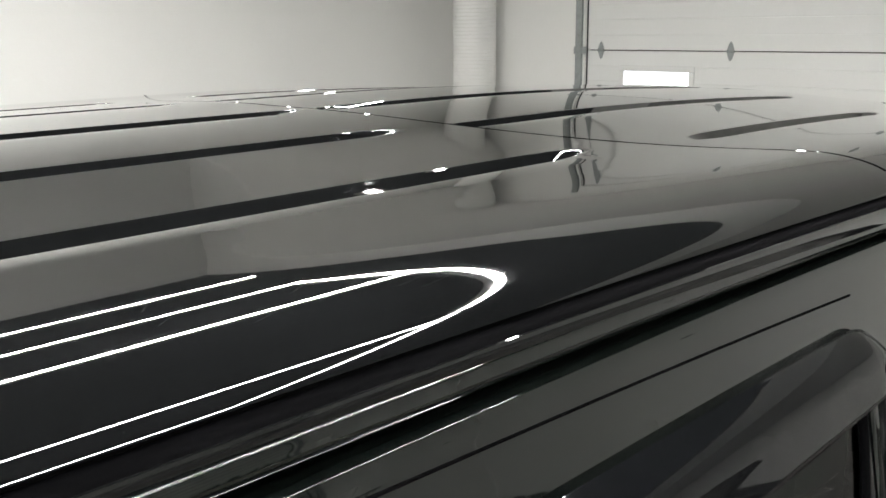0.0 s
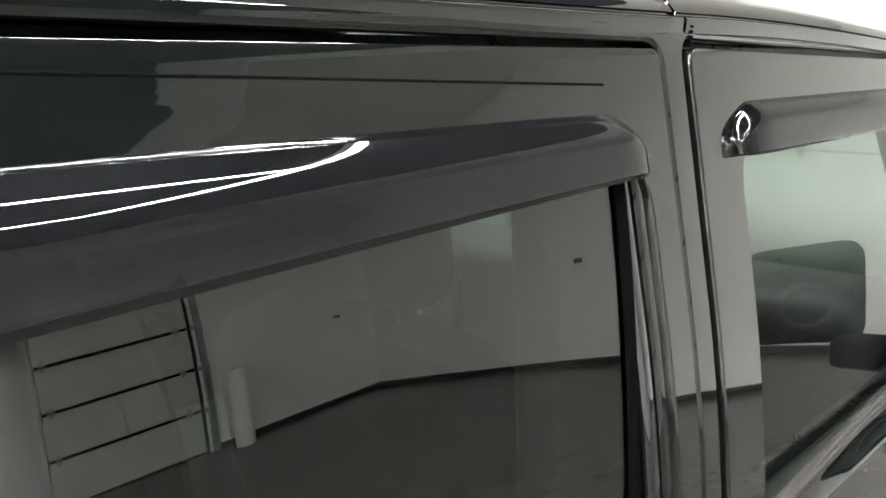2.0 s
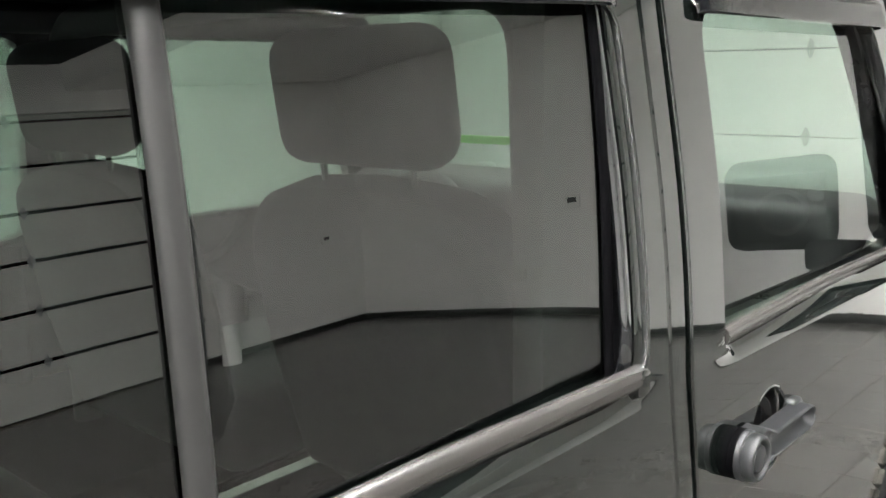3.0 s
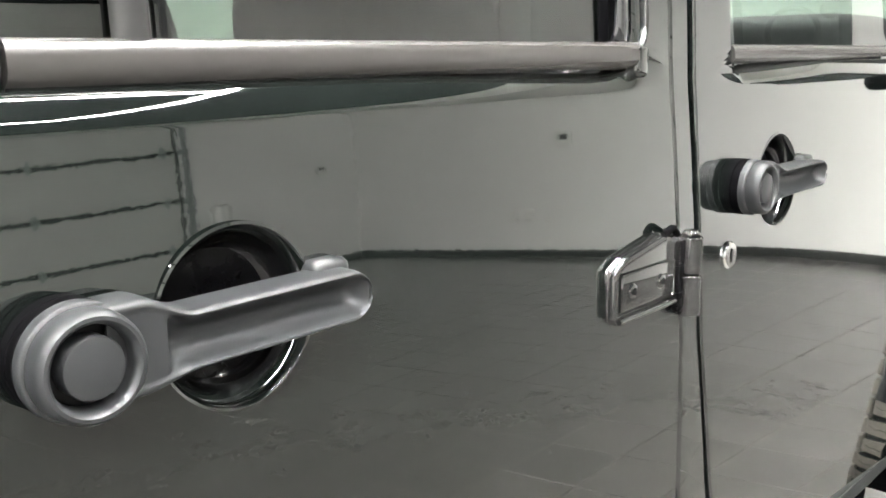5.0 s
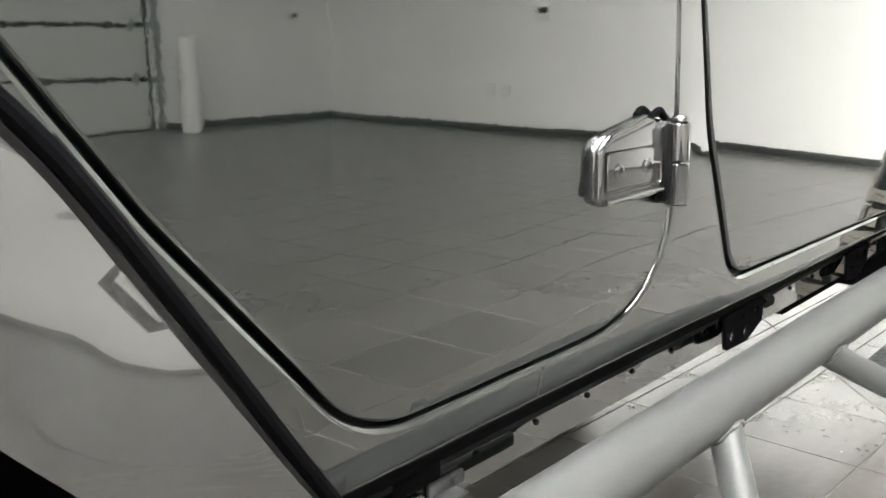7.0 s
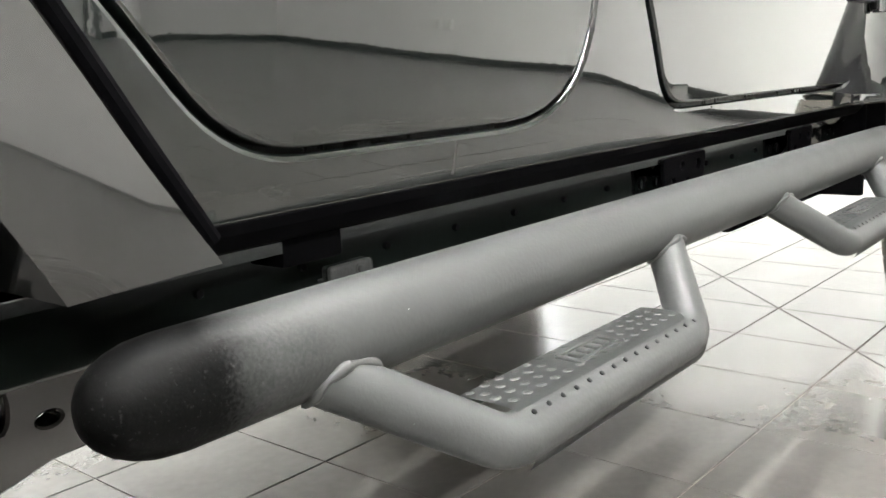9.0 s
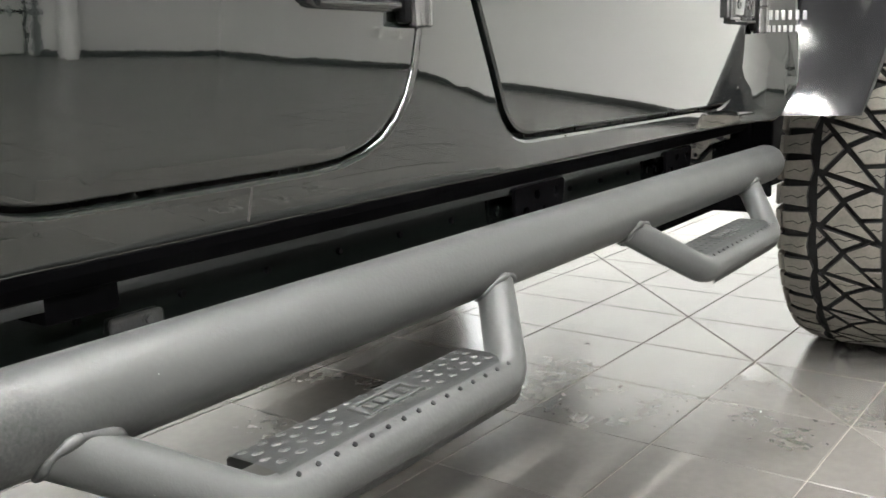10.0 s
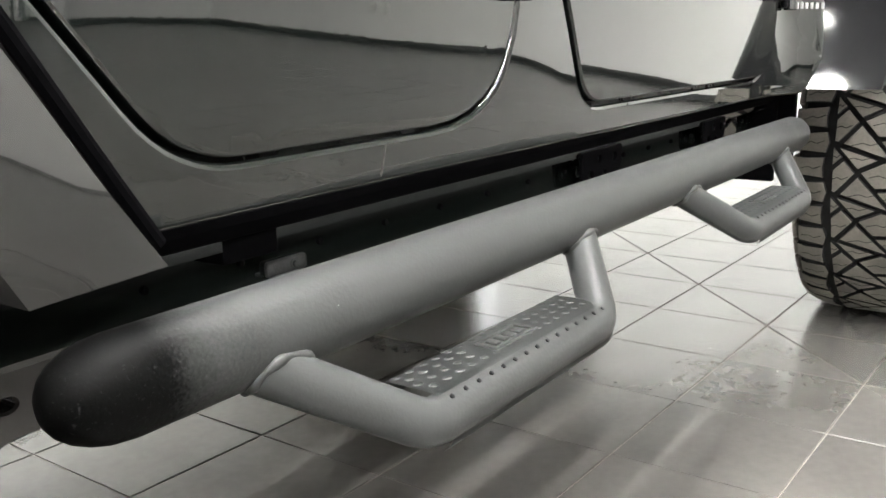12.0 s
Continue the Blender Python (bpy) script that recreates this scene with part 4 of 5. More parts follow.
# black strip in the roof's edge step, standing for its seal and deep shade
for sg in (1, -1):
    bm = bmesh.new()
    rings = []
    for k in range(91):
        x = -1.95 + 2.75 * k / 90
        y, z = 0.0785 + 0.5 * bow(x), roof_z(x, 0.0785, x > 0.03)
        ring = [(y + dy, z + dz) for dy, dz in ((0.0028, -0.0062), (0.0028, -0.0030), (-0.0020, -0.0032), (-0.0078, -0.0044), (-0.0086, -0.0062))]
        rings.append([bm.verts.new((x, yy if sg > 0 else 2 * YC - yy, zz)) for yy, zz in ring])
    for ra, rb in zip(rings, rings[1:]):
        for k in range(4):
            bm.faces.new((ra[k], ra[k + 1], rb[k + 1], rb[k]))
    part("roof_seal_shade", bm, MATTE, car, "thin black strip for the seal and deep shade below the roof edge", angle=60)
# dark gutter between the roof and the doors
for y0, y1 in ((0.074, 0.11), (2 * YC - 0.11, 2 * YC - 0.074)):
    bm = bmesh.new()
    inward = 1 if y0 < YC else -1
    run = [-1.95 + 2.75 * k / 55 for k in range(56)]
    rings = [[bm.verts.new((x, yy + inward * (0.014 + 0.46 * bow(x)), z)) for yy, z in ((y0, 1.866), (y1, 1.866), (y1, 1.890), (y0, 1.890))] for x in run]
    for ra, rb in zip(rings, rings[1:]):
        for k in range(4):
            bm.faces.new((ra[k], ra[(k + 1) % 4], rb[(k + 1) % 4], rb[k]))
    bm.faces.new(rings[0])
    bm.faces.new(rings[-1][::-1])
    part("gutter_seal", bm, UNDER, car, "black rubber gutter seal above the doors", angle=0)
bm = bmesh.new()
for k in range(4):
    add_box(bm, 0.036, 0.044, 0.0665, 0.075, 1.8925 + k * 0.0048, 1.8960 + k * 0.0048, 0.0008, 1)
add_box(bm, 0.0345, 0.0455, 0.069, 0.085, 1.890, 1.913, 0.001, 1)
part("joint_seal", bm, MATTE, car, "ribbed black seal where the roof panels meet")
bm = bmesh.new()
add_box(bm, -1.98, 0.84, 0.10, 2 * YC - 0.10, 1.876, 1.880)
part("headliner", bm, CABIN, car, "dark headliner", angle=0)
# windscreen frame and glass
for s in (0.09, 2 * YC - 0.09):
    bm = bmesh.new()
    add_tube(bm, [(0.84, s, 1.90), (1.13, s - 0.05 * (1 if s < YC else -1), 1.34)], 0.038, 14)
    part("windscreen_pillar", bm, PAINT, car, "black windscreen pillar")
bm = bmesh.new()
bm.faces.new([bm.verts.new(p) for p in ((0.85, 0.12, 1.89), (1.12, 0.08, 1.36), (1.12, 2 * YC - 0.08, 1.36), (0.85, 2 * YC - 0.12, 1.89))])
ob = part("windscreen", bm, TINT_FRONT, car, "flat clear windscreen", angle=0)
ob.visible_shadow = False
# cowl and bonnet
bm = bmesh.new()
add_box(bm, 1.12, 2.40, 0.16, 2 * YC - 0.16, 0.95, 1.385, 0.05, 3)
part("bonnet", bm, PAINT, car, "glossy black bonnet")
# rear wall
bm = bmesh.new()
add_box(bm, -2.02, -1.97, 0.06, 2 * YC - 0.06, 0.75, 1.42, 0.02)
part("tailgate", bm, PAINT, car, "glossy black tailgate")

# ---- flares ----
RAX, FAX = -1.14, 1.88


def resample(points, n):
    """The same share of samples for each leg of the outline, then smoothed."""
    legs = len(points) - 1
    out = []
    for i in range(n):
        u = legs * i / (n - 1)
        k = min(int(u), legs - 1)
        a, b = points[k], points[k + 1]
        out.append(Vector((a[0] + (b[0] - a[0]) * (u - k), 0, a[1] + (b[1] - a[1]) * (u - k))))
    for turn in range(10):
        out = [out[0]] + [(p + q * 2 + r) / 4 for p, q, r in zip(out, out[1:], out[2:])] + [out[-1]]
    return out


def flare(name, lines, label, mat, bulge, mirror=False):
    """A wheel arch flare lofted through lines of (points, distance out from the side)."""
    n = 60
    rows = []
    cols = []
    rings = [(resample(p, n), o) for p, o in lines]
    rings = [(p, [o(q) for q in p] if callable(o) else [o] * n) for p, o in rings]
    for (pa, oa), (pb, ob) in zip(rings, rings[1:]):
        for k in range(6):
            t = k / 6
            o = [a + (b - a) * t + bulge * math.sin(math.pi * t) for a, b in zip(oa, ob)]
            cols.append(([a.lerp(b, t) for a, b in zip(pa, pb)], o))
    cols.append(rings[-1])
    last, o = rings[-1]
    for keep, do in ((1, -0.002), (1, -0.012), (0, -0.06)):
        cols.append((last, [v * keep + do for v in o]))
    first, o1 = rings[0]
    cols.insert(0, (first, [-0.01] * n))
    bm = bmesh.new()
    g = []
    for pts, o in cols:
        line = []
        for p, q in zip(pts, o):
            y = side(p.x, min(p.z, 1.3)) - q
            line.append(bm.verts.new((p.x, 2 * YC - y if mirror else y, p.z)))
        g.append(line)
    for a, b in zip(g, g[1:]):
        for k in range(n - 1):
            bm.faces.new((a[k], a[k + 1], b[k + 1], b[k]))
    bm.faces.new([l[0] for l in g])
    return part(name, bm, mat, car, label, angle=30)


R_IN = [(-0.463, 0.622), (-0.515, 0.692), (-0.570, 0.772), (-0.625, 0.852), (-0.680, 0.930), (-0.79, 1.03), (-1.50, 1.05), (-1.78, 0.70)]
R_RIDGE = [(-0.470, 0.615), (-0.524, 0.684), (-0.580, 0.764), (-0.636, 0.842), (-0.693, 0.922), (-0.82, 1.02), (-1.47, 1.03), (-1.72, 0.70)]
R_LIP = [(-0.582, 0.615), (-0.619, 0.670), (-0.69, 0.752), (-0.736, 0.802), (-0.82, 0.90), (-0.90, 0.93), (-1.44, 0.93), (-1.64, 0.68)]


def swell(q):
    """How far the rear flare stands out: a gently twisted convex sheet."""
    x, z = max(q.x, -0.85) + 0.6, min(q.z, 1.0) - 0.7
    k = min(z, 0.125)
    v = max(0.0, z - 0.013)
    u = min(v, 0.035)
    v2 = max(0.0, z - 0.15)
    u2 = min(v2, 0.05)
    return side(q.x, min(q.z, 1.3)) - u * u - 0.07 * (v - u) - 1.2 * u2 * u2 - 0.12 * (v2 - u2) + 0.048 - 0.30 * x + 0.020 * z - 1.815 * x * z - 1.07 * k * k - 0.268 * (z - k)


F_IN = [(1.118, 0.641), (1.262, 0.885), (1.37, 1.06), (1.50, 1.10), (2.25, 1.12), (2.5, 0.85)]
F_RIDGE = [(1.166, 0.638), (1.424, 0.885), (1.53, 1.0), (1.62, 1.03), (2.15, 1.03), (2.4, 0.82)]
F_LIP = [(1.196, 0.637), (1.462, 0.880), (1.57, 0.975), (1.65, 0.99), (2.12, 0.99), (2.36, 0.80)]
for mir in (False, True):
    flare("rear_wheel_flare", [(R_IN, 0.004), (R_RIDGE, swell), (R_LIP, swell)], "dusty glossy black rear wheel arch flare", DUST, 0.0, mir)
    flare("front_wheel_flare", [(F_IN, 0.018), (F_RIDGE, 0.130), (F_LIP, 0.168)], "glossy black front wheel arch flare", SATIN, 0.006, mir)
# black tubes put in for the shade of the gap between flare and body
for pts, r, off in ((R_IN, 0.0068, 0.0048), (F_IN, 0.009, 0.004)):
    bm = bmesh.new()
    add_tube(bm, [(p.x + off, side(p.x, p.z) - r * 0.4, p.z + off * 0.75) for p in resample(pts, 60)], r, 10)
    part("flare_gap_shade", bm, MATTE, car, "black tube standing for the shaded gap along the flare")
# front wing behind the flare
panel("wing_panel", rounded([(1.165, 1.28, 0.02), (1.165, 0.70, 0.01), (1.19, 0.70, 0.01), (1.44, 1.075, 0.1), (2.3, 1.1, 0.1), (2.3, 1.28, 0.05)]), [], side, 0.03, PAINT, car, "glossy black front wing panel")

# model lettering on the wing, as plain bars
for k, (w, z, h) in enumerate(((0.135, 0.830, 0.017), (0.115, 0.805, 0.012))):
    for j in range(8):
        bm = bmesh.new()
        x0 = 1.045 + j * w / 8
        yb = body_skin(x0, z)
        add_box(bm, x0, x0 + w / 8 * 0.55, yb - 0.0045, yb + 0.001, z - h / 2, z + h / 2, 0.0008)
        part("badge_bar", bm, WHITEMARK, car, "white badge bar")

# ---- wheels ----
def tyre(bm, R=0.442, W=0.318):
    prof = [(0.225, -0.42), (0.25, -0.46), (0.30, -0.50), (0.36, -0.505), (0.40, -0.49), (0.422, -0.455), (0.4285, -0.40), (0.431, -0.2), (0.4315, 0.0)]
    prof = prof + [(r, -w) for r, w in prof[-2::-1]]
    add_lathe(bm, [((r - 0.004) / 0.442 * R, w * W) for r, w in prof], 72, None, close=False)


def treads(bm, sipes, R=0.442, W=0.318, N=23):
    def surf(s, w, rad):
        a = s * 2 * math.pi / N
        rr = rad - 0.016 * max(0.0, (abs(w) - 0.34) / 0.16) ** 1.6 - 0.004 * (w / 0.5) ** 2
        return (rr * math.cos(a), rr * math.sin(a), w * W)

    def block(poly, base=0.014):
        cs = sum(p[0] for p in poly) / len(poly)
        cw = sum(p[1] for p in poly) / len(poly)
        lo = [bm.verts.new(surf(s, w, R - base)) for s, w in poly]
        mid = [bm.verts.new(surf(s, w, R - 0.0015)) for s, w in poly]
        hi = [bm.verts.new(surf(cs + (s - cs) * 0.955, cw + (w - cw) * 0.955, R)) for s, w in poly]
        n = len(poly)
        bm.faces.new(hi)
        for k in range(n):
            bm.faces.new((mid[k], mid[(k + 1) % n], hi[(k + 1) % n], hi[k]))
        # walls join the darker mesh, so groove shade sits in their colour
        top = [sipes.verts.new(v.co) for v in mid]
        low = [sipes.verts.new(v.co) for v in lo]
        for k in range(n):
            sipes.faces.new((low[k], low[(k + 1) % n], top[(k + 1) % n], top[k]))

    P = 2 * math.pi * R / N

    def sipe(pts, t=0.0009):
        for (s0, w0), (s1, w1) in zip(pts, pts[1:]):
            d = Vector(((s1 - s0) * P, (w1 - w0) * W)).normalized()
            ds, dw = -d.y * t / P, d.x * t / W
            sipes.faces.new([sipes.verts.new(surf(a, b, R + 0.0004)) for a, b in ((s0 - ds, w0 - dw), (s0 + ds, w0 + dw), (s1 + ds, w1 + dw), (s1 - ds, w1 - dw))])

    def lug(poly, gap):
        """A block inside its share of the tread, drawn in by half a groove."""
        inner = grown([Vector((a * P, b * W)) for a, b in poly], -gap)
        block([(p.x / P, p.y / W) for p in inner])
        cs, cw = sum(p[0] for p in poly) / len(poly), sum(p[1] for p in poly) / len(poly)
        span = max(p[1] for p in poly) - min(p[1] for p in poly)
        k = min(0.10, span * 0.32)
        sipe([(cs + 0.045, cw - k), (cs - 0.01, cw - k * 0.2), (cs + 0.03, cw + k * 0.3), (cs - 0.03, cw + k)])

    def between(a, b, t):
        return (a[0] + (b[0] - a[0]) * t, a[1] + (b[1] - a[1]) * t)

    for i in range(N):
        # two grooves fan out from each inner corner to the outer zigzag and leave long wedges, cut across
        l0, l1 = (i, -0.235), (i + 1, -0.235)
        r0, r1 = (i + 0.38, 0.225), (i + 1.38, 0.225)
        m1, e1 = between(l0, r1, 0.40), between(r0, r1, 0.50)
        q = between(l0, r0, 0.80)
        lug([l0, q, m1], 0.0062)
        lug([q, r0, e1, between(l0, r1, 0.66), m1], 0.0062)
        lug([e1, r1, between(l0, r1, 0.66)], 0.0046)
        n1, h = between(l0, r1, 0.42), between(l0, l1, 0.52)
        lug([l0, between(l0, r1, 0.20), h], 0.0046)
        lug([h, between(l0, r1, 0.20), n1, between(l1, r1, 0.10), l1], 0.0062)
        lug([n1, r1, between(l1, r1, 0.10)], 0.0062)
        # shoulder blocks between the zigzag and the edge
        for k in (0, 1):
            e = 0.487 if k else 0.505
            a = i + 0.13 + 0.5 * k
            tip = 0.228 if k == 0 else 0.272
            lug([(a, 0.262), (a + 0.25, tip), (a + 0.5, 0.262), (a + 0.47, 0.42), (a + 0.47, e), (a + 0.03, e), (a + 0.03, 0.42)], 0.0056)
            a = i + 0.25 + 0.5 * k
            tip = -0.238 if k else -0.275
            lug([(a, -0.265), (a + 0.25, tip), (a + 0.5, -0.265), (a + 0.47, -0.42), (a + 0.47, -e), (a + 0.03, -e), (a + 0.03, -0.42)], 0.0056)
            for sg, o in ((1, 0.38), (-1, 0.5)):
                m = Matrix.Rotation((i + o + 0.5 * k) * 2 * math.pi / N, 4, "Z") @ Matrix.Translation((R - 0.046, 0, sg * W * 0.503))
                add_box(bm, -0.020 if k else -0.03, 0.024, -0.024, 0.024, -0.006, 0.006, 0.003, 1, m)


def wheel(x, y):
    root = new("wheel")
    root.parent = car
    root.empty_display_size = 0.1
    root.matrix_basis = Matrix.Translation((x, y, 0.438)) @ Matrix.Rotation(radians(90), 4, "X")
    bm = bmesh.new()
    tyre(bm)
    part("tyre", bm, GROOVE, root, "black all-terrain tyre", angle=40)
    bm = bmesh.new()
    cuts = bmesh.new()
    treads(bm, cuts)
    part("tread", bm, RUBBER, root, "dusty chunky tyre tread blocks", angle=25)
    tagged(part("sipe", cuts, GROOVE, root, "clean walls and fine cuts of the tread blocks, darkened for groove shade", angle=0), kind="stuff")
    bm = bmesh.new()
    add_lathe(bm, [(0.226, -0.13), (0.235, -0.135), (0.226, -0.12), (0.20, -0.05), (0.20, 0.09), (0.22, 0.125), (0.236, 0.135), (0.236, 0.14), (0.222, 0.14), (0.205, 0.10), (0.06, 0.07), (0.0, 0.07)], 48, None, close=False)
    for k in range(5):
        add_box(bm, 0.05, 0.21, -0.03, 0.03, 0.07, 0.11, 0.012, 2, Matrix.Rotation(2 * math.pi * k / 5, 4, "Z"))
    part("rim", bm, HINGE, root, "gloss black alloy rim", angle=35)


for x in (FAX, RAX):
    wheel(x, -0.115)
    wheel(x, 2 * YC + 0.115)

# ---- side step ----
TY, TZ, TR = -0.048, 0.558, 0.0345


bm = bmesh.new()
add_lathe(bm, [(0.0040, -0.0003), (0.0032, 0.0003), (0.0020, 0.0007), (0.0008, 0.0008)], 10, Matrix.Diagonal((1.4, 1, 1, 1)))
DIMPLE = finish("dimple", bm, POWDER)
bm = bmesh.new()
add_lathe(bm, [(0.0023, -0.0004), (0.0023, 0.0007), (0.0017, 0.0008)], 12, Matrix.Rotation(radians(38), 4, "X"))
DRAIN = finish("drain_hole", bm, UNDER)


def side_step():
    bm = bmesh.new()
    add_tube(bm, [(-0.590 + 0.052 * (1 - math.cos(radians(a))), TY + 0.004 * (1 - a / 90), TZ) for a in (10, 20, 32, 45, 58, 72, 90)] + [(0.0, TY, TZ), (0.5, TY, TZ), (1.030, TY, TZ), (1.045, TY, TZ), (1.051, TY, TZ), (1.053, TY, TZ)], TR, 44, radii=[TR * math.sin(radians(a)) ** 0.9 for a in (10, 20, 32, 45, 58, 72, 90)] + [TR, TR, TR, 0.0325, 0.029, 0.02])
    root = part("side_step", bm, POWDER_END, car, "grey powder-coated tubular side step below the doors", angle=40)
    r = 0.0195
    for x0 in (-0.445, 0.375):
        x1 = x0 + 0.525
        zt, zb = TZ - 0.012, 0.470
        yo = -0.128
        bm = bmesh.new()
        path = bend([(x0, TY - 0.01, zt), (x0 + 0.118, yo, zb), (x1 - 0.098, yo, zb), (x1 - 0.012, TY - 0.01, zt)], 0.045, 8)
        add_tube(bm, path, r, 24)
        hoop = part("step_hoop", bm, POWDER, root, "bent grey step hoop", angle=45)
        for (pa, pb) in ((path[0], path[1]), (path[-1], path[-2])):
            d = (pb - pa).normalized()
            u = d.cross(Vector((1, 0, 0))).normalized()
            v = d.cross(u)
            ring = []
            for k in range(37):
                a = 2 * math.pi * k / 36
                q = pa - d * 0.05 + (r - 0.0006) * (u * math.cos(a) + v * math.sin(a))
                for step in range(400):
                    if math.hypot(q.y - TY, q.z - TZ) > TR + 0.0005 and (q - pa).dot(d) > -0.02:
                        break
                    q = q + d * 0.0005
                ring.append(q + d * 0.0005 * math.sin(5 * a) + u * 0.0004 * math.sin(7 * a))
            bm = bmesh.new()
            add_tube(bm, ring, 0.0042, 8, caps=False, radii=[0.0036 + 0.0006 * math.sin(math.pi * k / 3) + 0.0004 * math.sin(math.pi * k * 5 / 18) for k in range(37)])
            part("weld_bead", bm, POWDER, hoop, "lumpy weld bead", angle=80)
        # folded tread plate over the lower bar, dimpled
        xa, xb = x0 + 0.131, x1 - 0.100
        bm = bmesh.new()
        ztop = zb + r + 0.002
        yi, ye = -0.074, -0.146
        sec = [(yi, ztop - 0.016), (yi + 0.0005, ztop - 0.003), (yi - 0.003, ztop), (-0.10, ztop + 0.0005), (ye + 0.029, ztop)] + [(ye + 0.028 - 0.026 * math.sin(radians(t)), ztop - 0.026 + 0.026 * math.cos(radians(t))) for t in range(8, 141, 12)]
        a = [bm.verts.new((xa, y, z)) for y, z in sec]
        b = [bm.verts.new((xb, y, z)) for y, z in sec]
        for k in range(len(sec) - 1):
            bm.faces.new((a[k], b[k], b[k + 1], a[k + 1]))
        bmesh.ops.solidify(bm, geom=bm.faces[:], thickness=0.0025)
        plate = part("tread_plate", bm, POWDER, hoop, "dimpled grey step tread plate", angle=40)
        n = 15
        for row, (yy, zz) in enumerate(((-0.080, ztop), (-0.091, ztop + 0.0004), (-0.103, ztop + 0.0004), (-0.115, ztop))):
            for k in range(n):
                if row in (1, 2) and 5 <= k <= 9:
                    continue
                xx = xa + (xb - xa) * (k + 0.5 + (0.25 if row % 2 else 0)) / (n + 0.4)
                ob = new("dimple", DIMPLE)
                ob.parent = plate
                ob.location = (xx, yy, zz)
        for k in range(n):
            ob = new("drain_hole", DRAIN)
            ob.parent = plate
            ob.location = (xa + (xb - xa) * (k + 0.5) / n, ye + 0.028 - 0.0288 * math.sin(radians(38)), ztop - 0.026 + 0.0288 * math.cos(radians(38)))
        # embossed name plate as plain shapes
        bm = bmesh.new()
        xm = (xa + xb) / 2
        for dx in (-0.034, 0.034):
            add_box(bm, xm + dx - 0.003, xm + dx + 0.003, -0.116, -0.091, ztop, ztop + 0.0026, 0.001)
        for y in (-0.116, -0.093):
            add_box(bm, xm - 0.034, xm + 0.034, y, y + 0.004, ztop, ztop + 0.0026, 0.001)
        for k in range(4):
            add_box(bm, xm - 0.026 + k * 0.0135, xm - 0.017 + k * 0.0135, -0.109, -0.0965, ztop, ztop + 0.0028, 0.001)
        part("embossed_plate", bm, POWDER, plate, "raised plain plate on the step")
    for x, w in ((-0.283, 0.022), (0.315, 0.062), (0.79, 0.055)):
        bm = bmesh.new()
        if w > 0.03:
            rim = rounded([(x - w, 0.604, 0.006), (x + w * 1.1, 0.606, 0.006), (x + w, 0.572, 0.01), (x + 0.2 * w, 0.553, 0.01), (x - w * 0.9, 0.556, 0.008)], 4)
            holes = [[Vector((hx + r * math.cos(2 * math.pi * k / 16), hz + r * math.sin(2 * math.pi * k / 16))) for k in range(16)] for hx, hz, r in ((x - 0.55 * w, 0.571, 0.009), (x + 0.15 * w, 0.568, 0.0085), (x - 0.1 * w, 0.592, 0.007), (x + 0.7 * w, 0.590, 0.008))]
            sheet(bm, rim, holes, lambda xx, zz: 0.026, 0.004, 0.001, 0.2, across=0.3)
            br = part("bracket", bm, MATTE, root, "black perforated mounting bracket", angle=30)
        else:
            add_box(bm, x - 0.034, x + 0.016, 0.0445, 0.0485, 0.562, 0.576, 0.0035, 3)
            add_box(bm, x - 0.026, x + 0.004, 0.030, 0.046, 0.559, 0.5625, 0.001)
            br = part("bracket", bm, CHALK, root, "mounting bracket with chalky overspray")
        bm = bmesh.new()
        bx = x if w < 0.03 else x + 0.095
        mm = Matrix.Translation((bx, 0.0446 if w < 0.03 else 0.049, 0.569 if w < 0.03 else 0.574)) @ Matrix.Rotation(radians(90), 4, "X")
        add_lathe(bm, [(0.0052, 0.0), (0.0052, 0.0008), (0.0034, 0.0009), (0.0034, 0.0025), (0.0028, 0.0030)], 6 * 3, mm)
        part("bolt", bm, CHALK, br, "dull hex bolt and washer")
    return root


side_step()

for x in (-0.2, 0.338, 0.85):
    strip("seam", [(x - 0.004 * (0.668 - z) / 0.03, z) for z in (0.6385, 0.644, 0.650, 0.656, 0.6615, 0.6665)], 0.0032, 0.0006, SEAL, car, "thin rocker panel seam")

# small bolts along the pinch flange
bm = bmesh.new()
for k in range(16):
    x = -0.44 + k * 0.098
    add_lathe(bm, [(0.004, 0.0), (0.003, 0.0025)], 10, Matrix.Translation((x, 0.0497, 0.581)) @ Matrix.Rotation(radians(90), 4, "X"))
tagged(part("rivet_row", bm, MATTE, car, "row of small rivets in the flange"), kind="stuff")

